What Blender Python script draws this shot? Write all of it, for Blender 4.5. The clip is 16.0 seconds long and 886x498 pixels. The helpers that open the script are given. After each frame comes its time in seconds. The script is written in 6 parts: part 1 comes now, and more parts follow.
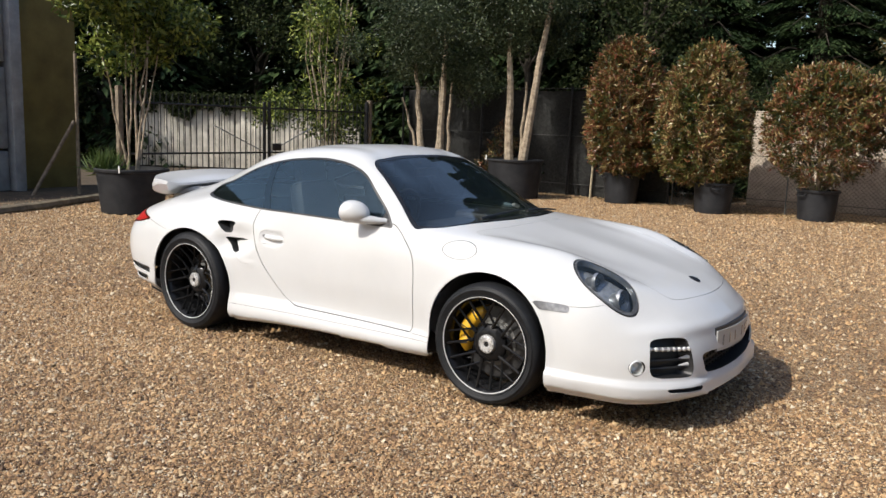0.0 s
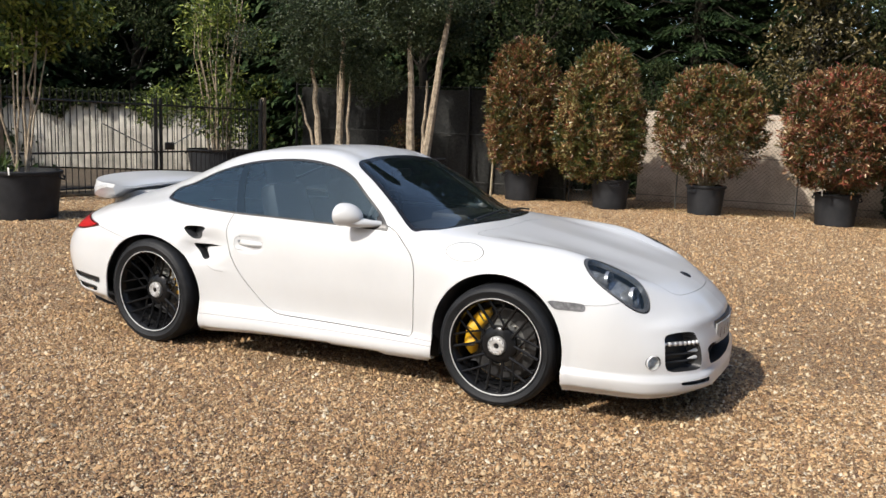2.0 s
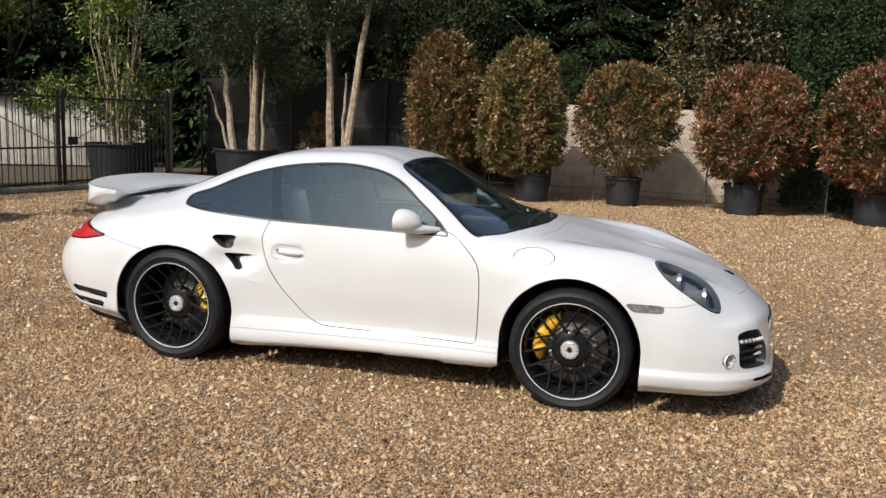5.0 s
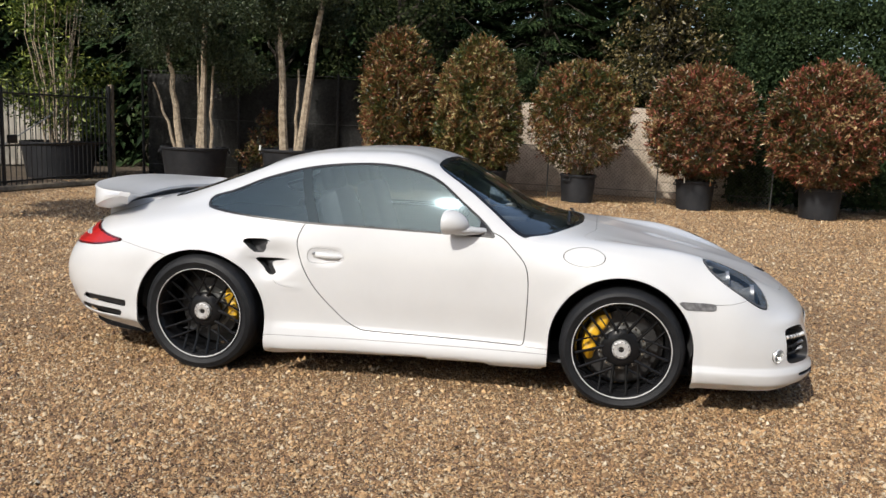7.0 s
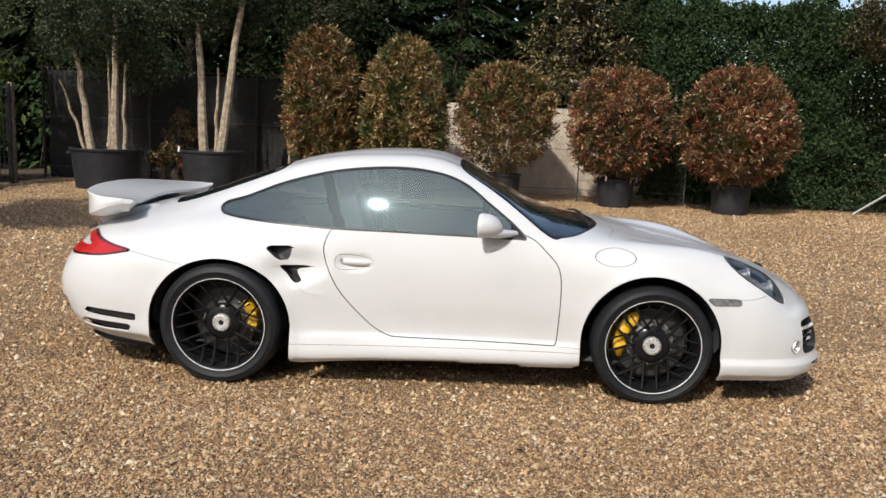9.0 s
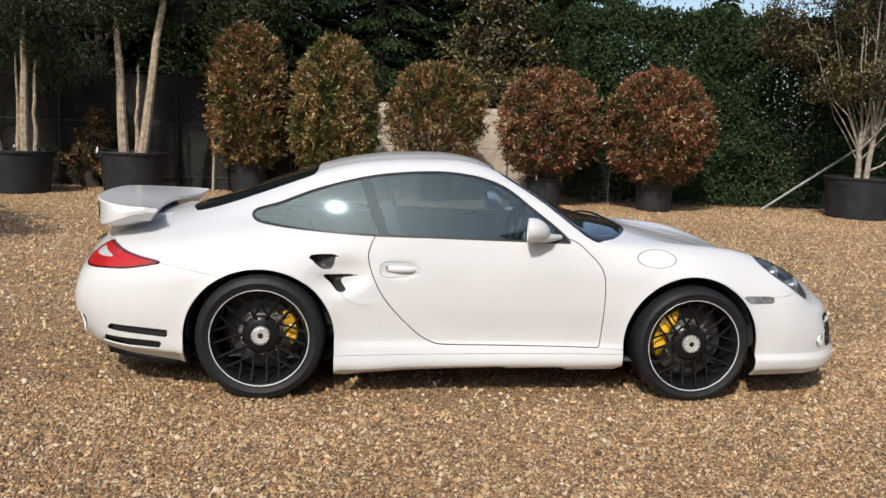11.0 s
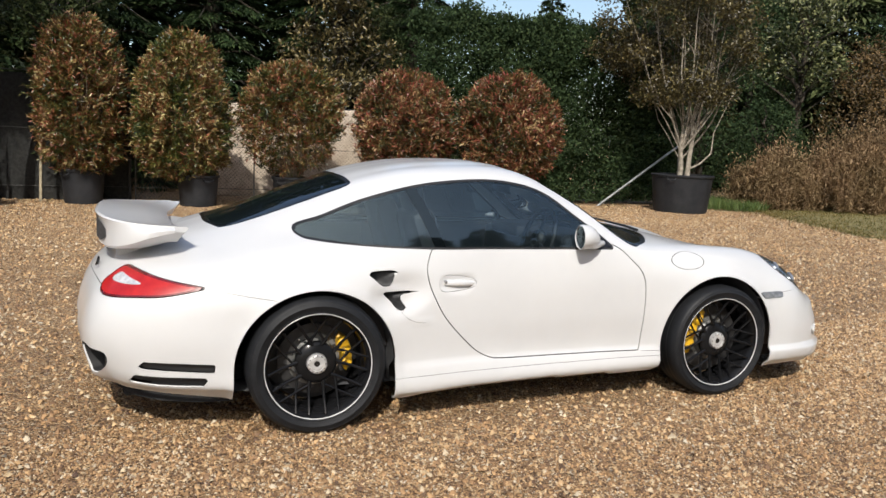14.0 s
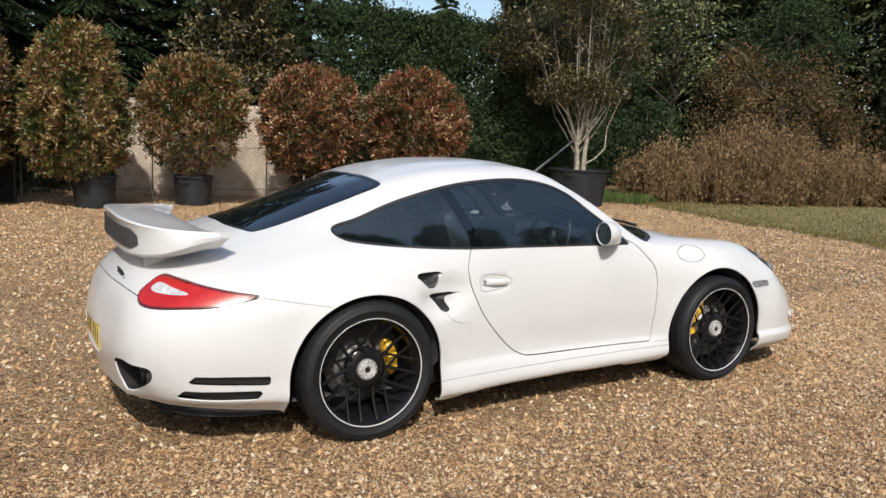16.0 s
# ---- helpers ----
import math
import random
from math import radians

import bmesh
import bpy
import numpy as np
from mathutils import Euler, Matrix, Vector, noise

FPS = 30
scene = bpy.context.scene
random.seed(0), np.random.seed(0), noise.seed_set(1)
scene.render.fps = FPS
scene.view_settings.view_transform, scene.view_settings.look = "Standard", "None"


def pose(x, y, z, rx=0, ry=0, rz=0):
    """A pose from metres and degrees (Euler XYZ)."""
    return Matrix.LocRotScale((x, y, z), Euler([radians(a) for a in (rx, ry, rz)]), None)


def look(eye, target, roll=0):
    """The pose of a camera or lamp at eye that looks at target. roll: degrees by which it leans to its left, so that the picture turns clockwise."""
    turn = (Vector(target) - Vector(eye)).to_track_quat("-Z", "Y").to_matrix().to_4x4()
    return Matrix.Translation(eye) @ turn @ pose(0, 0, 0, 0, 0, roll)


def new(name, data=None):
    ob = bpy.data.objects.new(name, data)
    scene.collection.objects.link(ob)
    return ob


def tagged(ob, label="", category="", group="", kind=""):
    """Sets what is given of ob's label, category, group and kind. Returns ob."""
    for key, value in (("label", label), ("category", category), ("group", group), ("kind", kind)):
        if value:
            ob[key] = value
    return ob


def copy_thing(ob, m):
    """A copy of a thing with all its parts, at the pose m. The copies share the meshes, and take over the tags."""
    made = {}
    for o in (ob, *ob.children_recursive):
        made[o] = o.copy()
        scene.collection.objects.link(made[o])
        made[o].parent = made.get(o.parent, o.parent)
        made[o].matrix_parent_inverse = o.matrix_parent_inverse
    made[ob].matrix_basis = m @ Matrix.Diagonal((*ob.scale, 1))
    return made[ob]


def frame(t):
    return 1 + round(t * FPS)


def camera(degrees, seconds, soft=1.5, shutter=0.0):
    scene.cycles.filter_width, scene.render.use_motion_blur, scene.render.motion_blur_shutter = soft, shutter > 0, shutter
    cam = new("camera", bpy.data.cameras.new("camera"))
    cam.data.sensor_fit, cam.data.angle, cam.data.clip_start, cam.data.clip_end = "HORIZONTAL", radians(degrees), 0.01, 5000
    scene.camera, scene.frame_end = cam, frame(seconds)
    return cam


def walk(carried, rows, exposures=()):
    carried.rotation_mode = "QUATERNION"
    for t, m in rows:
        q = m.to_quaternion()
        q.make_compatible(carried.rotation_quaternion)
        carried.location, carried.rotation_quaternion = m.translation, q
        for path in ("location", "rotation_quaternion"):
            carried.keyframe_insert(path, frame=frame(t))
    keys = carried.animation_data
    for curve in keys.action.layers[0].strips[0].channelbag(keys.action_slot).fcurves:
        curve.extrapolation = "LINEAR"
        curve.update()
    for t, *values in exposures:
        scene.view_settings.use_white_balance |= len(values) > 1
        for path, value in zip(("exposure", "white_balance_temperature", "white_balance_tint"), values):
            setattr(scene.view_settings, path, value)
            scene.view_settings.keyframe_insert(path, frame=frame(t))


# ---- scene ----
cam = camera(57.9, 16.0, 1.5)
METRES, EYE, TURN, START_X, START_Y = 6.3981, 1.460, 35.33, 3.310, -4.278
ROWS = [
    (0.0, 0.0, 0.0, 0.0, 0.33, -9.02, -2.07),
    (0.5, -0.0247, 0.0054, 0.0014, -0.87, -8.99, -2.13),
    (1.0, -0.0521, 0.0009, 0.0028, -1.88, -8.99, -2.1),
    (1.5, -0.0796, 0.0037, 0.0018, -5.84, -8.87, -2.2),
    (2.0, -0.1122, 0.0182, -0.0018, -9.19, -8.83, -2.22),
    (2.5, -0.1419, 0.0287, 0.0019, -11.18, -8.92, -2.25),
    (3.0, -0.1736, 0.0315, 0.0033, -12.82, -9.02, -2.26),
    (5.5, -0.2896, 0.0767, 0.0033, -19.88, -9.19, -2.35),
    (6.0, -0.3143, 0.0825, 0.0021, -21.3, -9.19, -2.36),
    (6.5, -0.3365, 0.0991, -0.0009, -22.44, -9.19, -2.35),
    (7.0, -0.3587, 0.1184, 0.0013, -23.99, -9.18, -2.41),
    (7.5, -0.3851, 0.1305, 0.0018, -25.72, -9.13, -2.38),
    (8.0, -0.4148, 0.139, 0.0006, -27.86, -9.04, -2.4),
    (8.5, -0.4378, 0.1579, -0.0025, -30.17, -8.97, -2.42),
    (9.0, -0.4642, 0.1778, -0.0, -32.06, -8.93, -2.44),
    (11.5, -0.5877, 0.2864, -0.0014, -42.34, -8.61, -2.5),
    (12.0, -0.609, 0.3143, -0.0039, -44.83, -8.49, -2.51),
    (12.5, -0.6293, 0.3461, -0.0018, -47.18, -8.35, -2.52),
    (13.0, -0.6561, 0.3743, -0.0034, -49.59, -8.19, -2.49),
    (13.5, -0.6793, 0.4054, -0.0039, -52.59, -8.08, -2.49),
    (14.0, -0.6886, 0.4394, -0.0049, -55.1, -8.04, -2.47),
    (14.5, -0.7037, 0.4678, -0.0046, -57.77, -8.02, -2.43),
    (15.0, -0.7282, 0.4908, -0.0033, -59.9, -8.0, -2.4),
    (15.5, -0.7407, 0.5192, -0.0071, -62.4, -7.95, -2.4),
    (16.0, -0.7532, 0.5569, -0.0071, -64.73, -7.97, -2.37),
]
walk(cam, [(t, pose(START_X, START_Y, EYE, 0, 0, TURN) @ pose(METRES * x, METRES * y, METRES * z, 90 + pitch, roll, yaw)) for t, x, y, z, yaw, pitch, roll in ROWS],
     [(0, .36), (.5, .37), (2, .41), (3, .40), (5.5, .20), (7, .17), (9, .18), (11.5, .15), (12.2, .17), (13.5, .24), (16, .20)])

# ---------------------------------------------------------------- daylight
TO_SUN = Vector((-.41, -1.0, 1.02)).normalized()
SUN_ELEVATION = math.asin(TO_SUN.z)
world = bpy.data.worlds.new("world")
scene.world = world
world.use_nodes = True
sky_nodes = world.node_tree.nodes
sky = sky_nodes.new("ShaderNodeTexSky")
sky.sky_type, sky.sun_disc = "NISHITA", False
sky.sun_elevation, sky.sun_rotation = SUN_ELEVATION, math.atan2(TO_SUN.x, TO_SUN.y)
sky.air_density, sky.dust_density = 1.0, 2.2
world.node_tree.links.new(sky.outputs[0], sky_nodes["Background"].inputs[0])
sky_nodes["Background"].inputs[1].default_value = .150
sun_data = bpy.data.lights.new("sun", "SUN")
sun_data.energy, sun_data.angle, sun_data.color = 3.62, radians(.53), (1., .95, .87)
sun = new("sun", sun_data)
sun.matrix_world = look(TO_SUN * 50, (0, 0, 0))
scene.view_settings.exposure = 0.0

# ---------------------------------------------------------------- materials


class Nodes:
    """A node material under construction."""

    def __init__(self, name):
        self.mat = bpy.data.materials.new(name)
        self.mat.use_nodes = True
        self.tree = self.mat.node_tree
        self.bsdf = self.tree.nodes["Principled BSDF"]
        self.out = self.tree.nodes["Material Output"]

    def node(self, kind, **values):
        n = self.tree.nodes.new("ShaderNode" + kind)
        for key, value in values.items():
            if key == "operation":
                n.operation = value
            elif key == "blend_type":
                n.blend_type = value
            elif key == "feature":
                n.feature = value
            elif key == "data_type":
                n.data_type = value
        return n

    def link(self, a, b):
        self.tree.links.new(a, b)

    def put(self, **values):
        for key, value in values.items():
            self.bsdf.inputs[key.replace("_", " ")].default_value = value
        return self

    def coords(self, scale=1.0, generated=False):
        m = self.node("Mapping")
        m.inputs["Scale"].default_value = (scale,) * 3
        self.link(self.node("TexCoord").outputs["Object"], m.inputs[0])
        return m.outputs[0]

    def noise(self, scale, detail=4., rough=.6):
        n = self.node("TexNoise")
        n.inputs["Scale"].default_value, n.inputs["Detail"].default_value, n.inputs["Roughness"].default_value = scale, detail, rough
        self.link(self.coords(), n.inputs["Vector"])
        return n.outputs["Fac"]

    def ramp(self, fac, *stops):
        r = self.node("ValToRGB")
        e = r.color_ramp.elements
        while len(e) < len(stops):
            e.new(.5)
        for k, (at, colour) in zip(e, stops):
            k.position = at
            k.color = (*colour, 1) if len(colour) == 3 else colour
        self.link(fac, r.inputs[0])
        return r.outputs[0]

    def mix(self, fac, a, b, blend="MIX"):
        m = self.node("Mix", data_type="RGBA")
        m.blend_type = blend
        for sock, v in ((m.inputs[0], fac), (m.inputs[6], a), (m.inputs[7], b)):
            if isinstance(v, (int, float)):
                sock.default_value = v
            elif isinstance(v, tuple):
                sock.default_value = (*v, 1)
            else:
                self.link(v, sock)
        return m.outputs[2]

    def bump(self, height, strength, distance):
        b = self.node("Bump")
        b.inputs["Strength"].default_value, b.inputs["Distance"].default_value = strength, distance
        self.link(height, b.inputs["Height"])
        self.link(b.outputs[0], self.bsdf.inputs["Normal"])
        return self

    def colour(self, socket):
        self.link(socket, self.bsdf.inputs["Base Color"])
        return self


def simple(name, dark, light, scale, roughness=.6, metallic=0., bump=0., bump_scale=None, **extra):
    """A surface that wanders between two colours, with fine relief."""
    n = Nodes(name)
    n.colour(n.ramp(n.noise(scale, 6), (.32, dark), (.68, light)))
    n.put(Roughness=roughness, Metallic=metallic, **extra)
    if bump:
        n.bump(n.noise(bump_scale or scale * 6, 5), .6, bump)
    return n.mat


def make_paint():
    n = Nodes("white_paint")
    grime = n.noise(2.3, 5)
    n.colour(n.ramp(grime, (.3, (.535, .540, .544)), (.7, (.575, .580, .583))))
    n.put(Roughness=.35, Specular_IOR_Level=.3, Coat_Weight=.7, Coat_Roughness=.03, Coat_IOR=1.45)
    return n.mat


def make_glass(name, tint, rough=0.02, haze_share=.010, sheen=(1., 1., 1.), ior=1.95):
    """Thin tinted pane: what passes is tinted, the gloss follows Fresnel."""
    n = Nodes(name)
    t = n.node("BsdfTransparent")
    t.inputs[0].default_value = (*tint, 1)
    g = n.node("BsdfGlossy")
    g.inputs["Roughness"].default_value = rough
    g.inputs["Color"].default_value = (*sheen, 1)
    f = n.node("Fresnel")
    f.inputs[0].default_value = ior
    m = n.node("MixShader")
    n.link(f.outputs[0], m.inputs[0])
    n.link(t.outputs[0], m.inputs[1])
    n.link(g.outputs[0], m.inputs[2])
    # a bluish diffuse share paints the hazy sky reflection onto the pane
    haze = n.node("BsdfDiffuse")
    haze.inputs[0].default_value = (.36, .54, .64, 1)
    haze_mix = n.node("MixShader")
    haze_mix.inputs[0].default_value = haze_share
    n.link(m.outputs[0], haze_mix.inputs[1])
    n.link(haze.outputs[0], haze_mix.inputs[2])
    n.link(haze_mix.outputs[0], n.out.inputs[0])
    return n.mat


def make_gravel(name, islands):
    """Buff flint gravel; with islands each stone has a colour of its own."""
    n = Nodes(name)
    if islands:
        pick = n.node("NewGeometry").outputs["Random Per Island"]
    else:
        v = n.node("TexVoronoi")
        v.inputs["Scale"].default_value = 96
        n.link(n.coords(), v.inputs["Vector"])
        sep = n.node("SeparateColor")
        n.link(v.outputs["Color"], sep.inputs[0])
        pick = sep.outputs[0]
    stone = n.ramp(pick, (0., (.17, .103, .068)), (.2, (.39, .238, .128)), (.45, (.66, .408, .200)), (.7, (.88, .590, .302)), (.86, (.97, .755, .46)), (1., (1., .91, .72)))
    patch = n.mix(1., n.ramp(n.noise(.5, 6), (.3, (.80, .77, .74)), (.7, (1.0, 1.0, 1.0))), n.ramp(n.noise(4.5, 4), (.3, (.82, .80, .78)), (.7, (1.0, 1.0, 1.0))), "MULTIPLY")
    patch = n.mix(1., patch, n.ramp(n.noise(21, 3), (.34, (.70, .69, .68)), (.62, (1.0, 1.0, 1.0))), "MULTIPLY")
    grain = n.ramp(n.noise(260, 3), (.3, (.78, .78, .78)), (.7, (1., 1., 1.)))
    # paler gravel towards the pots, darker towards -y
    split = n.node("SeparateXYZ")
    n.link(n.coords(), split.inputs[0])
    along_y = n.node("MapRange")
    along_y.inputs["From Min"].default_value, along_y.inputs["From Max"].default_value = -3.5, 4.
    n.link(split.outputs["Y"], along_y.inputs["Value"])
    stone = n.mix(1., stone, n.ramp(along_y.outputs[0], (0., (.74, .725, .715)), (1., (.975, .97, .945))), "MULTIPLY")
    c = n.mix(1., n.mix(1., stone, patch, "MULTIPLY"), grain, "MULTIPLY")
    if islands:
        n.bump(n.noise(330, 4), .4, .002)
    else:
        # shade between the stones is put into the colour
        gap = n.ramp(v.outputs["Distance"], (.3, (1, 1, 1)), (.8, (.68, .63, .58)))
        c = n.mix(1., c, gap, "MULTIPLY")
        n.bump(n.ramp(v.outputs["Distance"], (.1, (1, 1, 1)), (.8, (0, 0, 0))), 1., .012)
    n.colour(c)
    n.put(Roughness=.72)
    return n.mat


def make_leaf(name, *colours, roughness=.45, translucent=.25, patch=0., gloss=.5):
    """Leaves, each of a colour between the given ones, that let some light through."""
    n = Nodes(name)
    pick = n.node("NewGeometry").outputs["Random Per Island"]
    stops = [(i / max(1, len(colours) - 1), c) for i, c in enumerate(colours)]
    if patch:
        drift = n.node("MapRange")
        drift.inputs["From Min"].default_value, drift.inputs["From Max"].default_value = .32, .68
        n.link(n.noise(patch, 2), drift.inputs["Value"])
        blend = n.node("Mix")
        blend.inputs[0].default_value = .50
        n.link(pick, blend.inputs[2])
        n.link(drift.outputs[0], blend.inputs[3])
        spread = n.node("MapRange")
        spread.inputs["From Min"].default_value, spread.inputs["From Max"].default_value = .20, .80
        n.link(blend.outputs[0], spread.inputs["Value"])
        pick = spread.outputs[0]
    big = n.ramp(n.noise(1.1, 3), (.35, (.72, .76, .7)), (.65, (1.0, 1.0, 1.0)))
    c = n.mix(1., n.ramp(pick, *stops), big, "MULTIPLY")
    n.colour(c)
    n.put(Roughness=roughness, Specular_IOR_Level=gloss)
    t = n.node("BsdfTranslucent")
    n.link(c, t.inputs[0])
    m = n.node("MixShader")
    m.inputs[0].default_value = translucent
    n.link(n.bsdf.outputs[0], m.inputs[1])
    n.link(t.outputs[0], m.inputs[2])
    n.link(m.outputs[0], n.out.inputs[0])
    return n.mat


PAINT = make_paint()
PANE = make_glass("tinted_glass", (.40, .50, .56), .03, .012, (.64, .87, 1.), 1.72)
DARK_PANE = make_glass("rear_glass", (.07, .085, .10))
SCREEN = make_glass("windscreen_glass", (.58, .65, .68), ior=1.75)
LENS = make_glass("lamp_lens", (.80, .84, .88), ior=1.55)
TRIM = simple("black_trim", (.010, .010, .011), (.022, .022, .023), 9, .45, 0, .001)
SATIN = simple("satin_black", (.008, .008, .009), (.016, .016, .017), 6, .22)
PILLAR = make_glass("pillar_glass", (.0, .0, .0), .02, .008, (.66, .88, 1.), 1.62)
WELL = simple("wheel_well_liner", (.050, .052, .058), (.090, .091, .096), 14, .85, 0, .003)
MATT = simple("matt_black_underside", (.016, .0165, .018), (.030, .0305, .032), 9, .95, Specular_IOR_Level=.08)
# near-black that paints the shade deep in the flank intakes
INTAKE = simple("intake_shade", (.022, .023, .025), (.050, .051, .054), 50, .6)
MESH_GREY = simple("grey_plastic_mesh", (.085, .086, .09), (.15, .15, .155), 60, .6)
RUBBER = simple("tyre_rubber", (.0085, .0094, .0110), (.0150, .0162, .0185), 22, .55, 0, .0008, 140, Specular_IOR_Level=.25)
RIM = simple("gloss_black_alloy", (.0065, .0067, .0074), (.0105, .0108, .0118), 7, .22, 0., Coat_Weight=.15, Coat_Roughness=.08, Specular_IOR_Level=.12)
STRIPE = simple("silver_rim_tape", (.50, .50, .50), (.64, .64, .64), 12, .3)
SILVER = simple("machined_aluminium", (.46, .46, .46), (.68, .68, .67), 40, .38, .45, .0006, 160)
CHROME = simple("bright_metal", (.72, .73, .75), (.86, .87, .88), 20, .12, 1.)
MIRROR = simple("mirror_glass", (.40, .42, .44), (.48, .50, .52), 5, .05, 1.)
TAILPIPE = simple("sooty_steel", (.025, .025, .026), (.09, .088, .086), 14, .4, .8)
DISC = simple("carbon_ceramic", (.022, .022, .023), (.050, .050, .051), 30, .45, .3, .001)
BELL = simple("cast_disc_bell", (.12, .12, .118), (.22, .22, .21), 26, .4, .3, .001)
CALIPER = simple("yellow_caliper_paint", (.66, .36, .015), (.80, .48, .03), 9, .3, 0., Coat_Weight=.6)
RED = simple("red_lamp_plastic", (.30, .007, .008), (.46, .020, .017), 16, .28, 0., .0008, 60, Coat_Weight=.2, Coat_Roughness=.06)
DARK_RED = simple("dark_red_lamp_edge", (.10, .004, .006), (.16, .008, .010), 16, .16, Coat_Weight=1.)
CUP = simple("lamp_cup", (.26, .27, .285), (.46, .47, .49), 40, .3, .7)
LAMP_WHITE = simple("lamp_reflector", (.50, .50, .50), (.88, .88, .86), 60, .2, .4)
GREY_LENS = simple("smoked_lens", (.11, .11, .115), (.28, .28, .285), 42, .18, .3, 0., Coat_Weight=1.)
BUCKET = simple("lamp_housing", (.20, .205, .215), (.50, .51, .525), 24, .25, .5)
LAMP_RING = simple("grey_lamp_surround", (.07, .072, .075), (.13, .132, .136), 20, .3, .3)
PLATE = simple("plate_white", (.34, .34, .33), (.42, .42, .41), 11, .4)
PLATE_REAR = simple("plate_yellow", (.62, .47, .10), (.75, .58, .15), 11, .4)
LEATHER = simple("black_leather", (.012, .012, .013), (.03, .03, .032), 12, .5, 0, .001)
POT = simple("black_nursery_plastic", (.011, .012, .014), (.024, .025, .028), 5, .6, 0, .002, 30, Specular_IOR_Level=.3)
SOIL = simple("potting_soil", (.012, .009, .006), (.05, .036, .024), 24, .95, 0, .02)
BED = simple("dark_brown_ground", (.035, .026, .017), (.11, .08, .05), 5, .95, 0, .02, 30)
BARK = simple("pale_bark", (.16, .125, .085), (.44, .36, .26), 14, .9, 0, .006, 40)
TWIG = simple("grey_twig_bark", (.11, .085, .06), (.27, .22, .16), 14, .9, 0, .004, 40)
PALE_BARK = simple("pale_grey_bark", (.16, .138, .105), (.40, .355, .285), 14, .9, 0, .005, 40)
DARK_BARK = simple("dark_bark", (.02, .016, .011), (.06, .048, .034), 8, .95, 0, .01)
IRON = simple("black_iron", (.008, .008, .009), (.02, .02, .021), 10, .4)
GALV = simple("galvanised_steel", (.22, .23, .23), (.36, .37, .37), 16, .5, .6)
WIRE = simple("fence_wire", (.06, .062, .06), (.13, .13, .125), 30, .55, .5)
BOARD = simple("weathered_boarding", (.40, .37, .31), (.66, .62, .53), 3, .85, 0, .004, 30)
RENDERED = simple("sandy_wall", (.40, .33, .255), (.60, .51, .41), 4, .95, 0, .01, 50)
OCHRE = simple("ochre_wall", (.128, .096, .027), (.215, .163, .048), 2, .9, 0, .01)
GREY_PAINT = simple("grey_painted_wood", (.22, .225, .23), (.34, .345, .35), 5, .6, 0, .002)
SHADE_CLOTH = simple("dark_windbreak_net", (.026, .027, .026), (.060, .060, .056), 20, .9)
CANE = simple("bamboo_cane", (.24, .20, .13), (.42, .37, .26), 12, .7)
TAG = simple("white_plant_tag", (.74, .74, .72), (.82, .82, .8), 20, .5)
STONE = simple("pale_edging_stone", (.11, .088, .06), (.25, .205, .14), 8, .9, 0, .01, 40)
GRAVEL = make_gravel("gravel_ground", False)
STONES = make_gravel("gravel_stones", True)
# the last, pale colour of each photinia ramp paints glints on leaves
PHOTINIA = make_leaf("photinia_leaves", (.024, .036, .011), (.066, .080, .019), (.150, .128, .033), (.200, .095, .034), (.250, .054, .036), (.50, .39, .18), roughness=.32, translucent=.12, patch=2.6, gloss=.5)
PHOTINIA_GREEN = make_leaf("photinia_green_leaves", (.024, .042, .012), (.080, .104, .022), (.155, .148, .039), (.190, .115, .037), (.225, .062, .034), (.50, .41, .19), roughness=.32, translucent=.12, patch=2.6, gloss=.5)
PHOTINIA_RED = make_leaf("photinia_red_leaves", (.022, .032, .011), (.066, .071, .020), (.155, .105, .034), (.210, .080, .037), (.290, .048, .044), (.50, .36, .18), roughness=.32, translucent=.12, patch=2.6, gloss=.5)
LAUREL = make_leaf("hedge_leaves", (.020, .038, .016), (.038, .066, .025), (.068, .100, .038), roughness=.7, gloss=.2)
LITTER = make_leaf("fallen_leaves", (.16, .10, .045), (.36, .25, .12), (.62, .48, .28), roughness=.7, translucent=.1)
CONIFER = make_leaf("conifer_sprays", (.011, .022, .009), (.027, .052, .019), (.082, .118, .044), roughness=.6, translucent=.12, gloss=.2)
PINE = make_leaf("pine_sprays", (.020, .030, .012), (.048, .066, .026), (.125, .145, .060), roughness=.6, translucent=.12, gloss=.2)
DARKLEAF = make_leaf("dark_tree_leaves", (.013, .020, .007), (.029, .041, .013), (.075, .090, .030), roughness=.7, gloss=.2)
OAKLEAF = make_leaf("evergreen_oak_leaves", (.018, .030, .013), (.040, .058, .026), (.13, .155, .080), roughness=.4, gloss=.3)
BRIGHTLEAF = make_leaf("glossy_green_leaves", (.030, .056, .010), (.088, .130, .020), (.40, .44, .10), roughness=.35, gloss=.4)
OLIVELEAF = make_leaf("olive_leaves", (.018, .016, .006), (.060, .048, .017), (.30, .235, .10), roughness=.35)
# last colour stands for bright highlights on the darker leaves
HORNLEAF = make_leaf("hornbeam_leaves", (.028, .022, .008), (.055, .043, .014), (.080, .060, .020), (.29, .24, .10), roughness=.35)
BROWNLEAF = make_leaf("dry_brown_leaves", (.050, .034, .012), (.120, .074, .025), (.235, .145, .058), roughness=.55)
# here too the palest colour is painted leaf glint
GLINTLEAF = make_leaf("pale_glossy_leaves", (.022, .030, .010), (.060, .074, .022), (.35, .35, .16), roughness=.35)
REED = make_leaf("dry_reeds", (.085, .050, .024), (.235, .150, .078), (.52, .37, .225), roughness=.7, gloss=.2)
GRASS = make_leaf("lawn_blades", (.090, .080, .024), (.175, .143, .046), (.34, .26, .115), roughness=.7, gloss=.15)
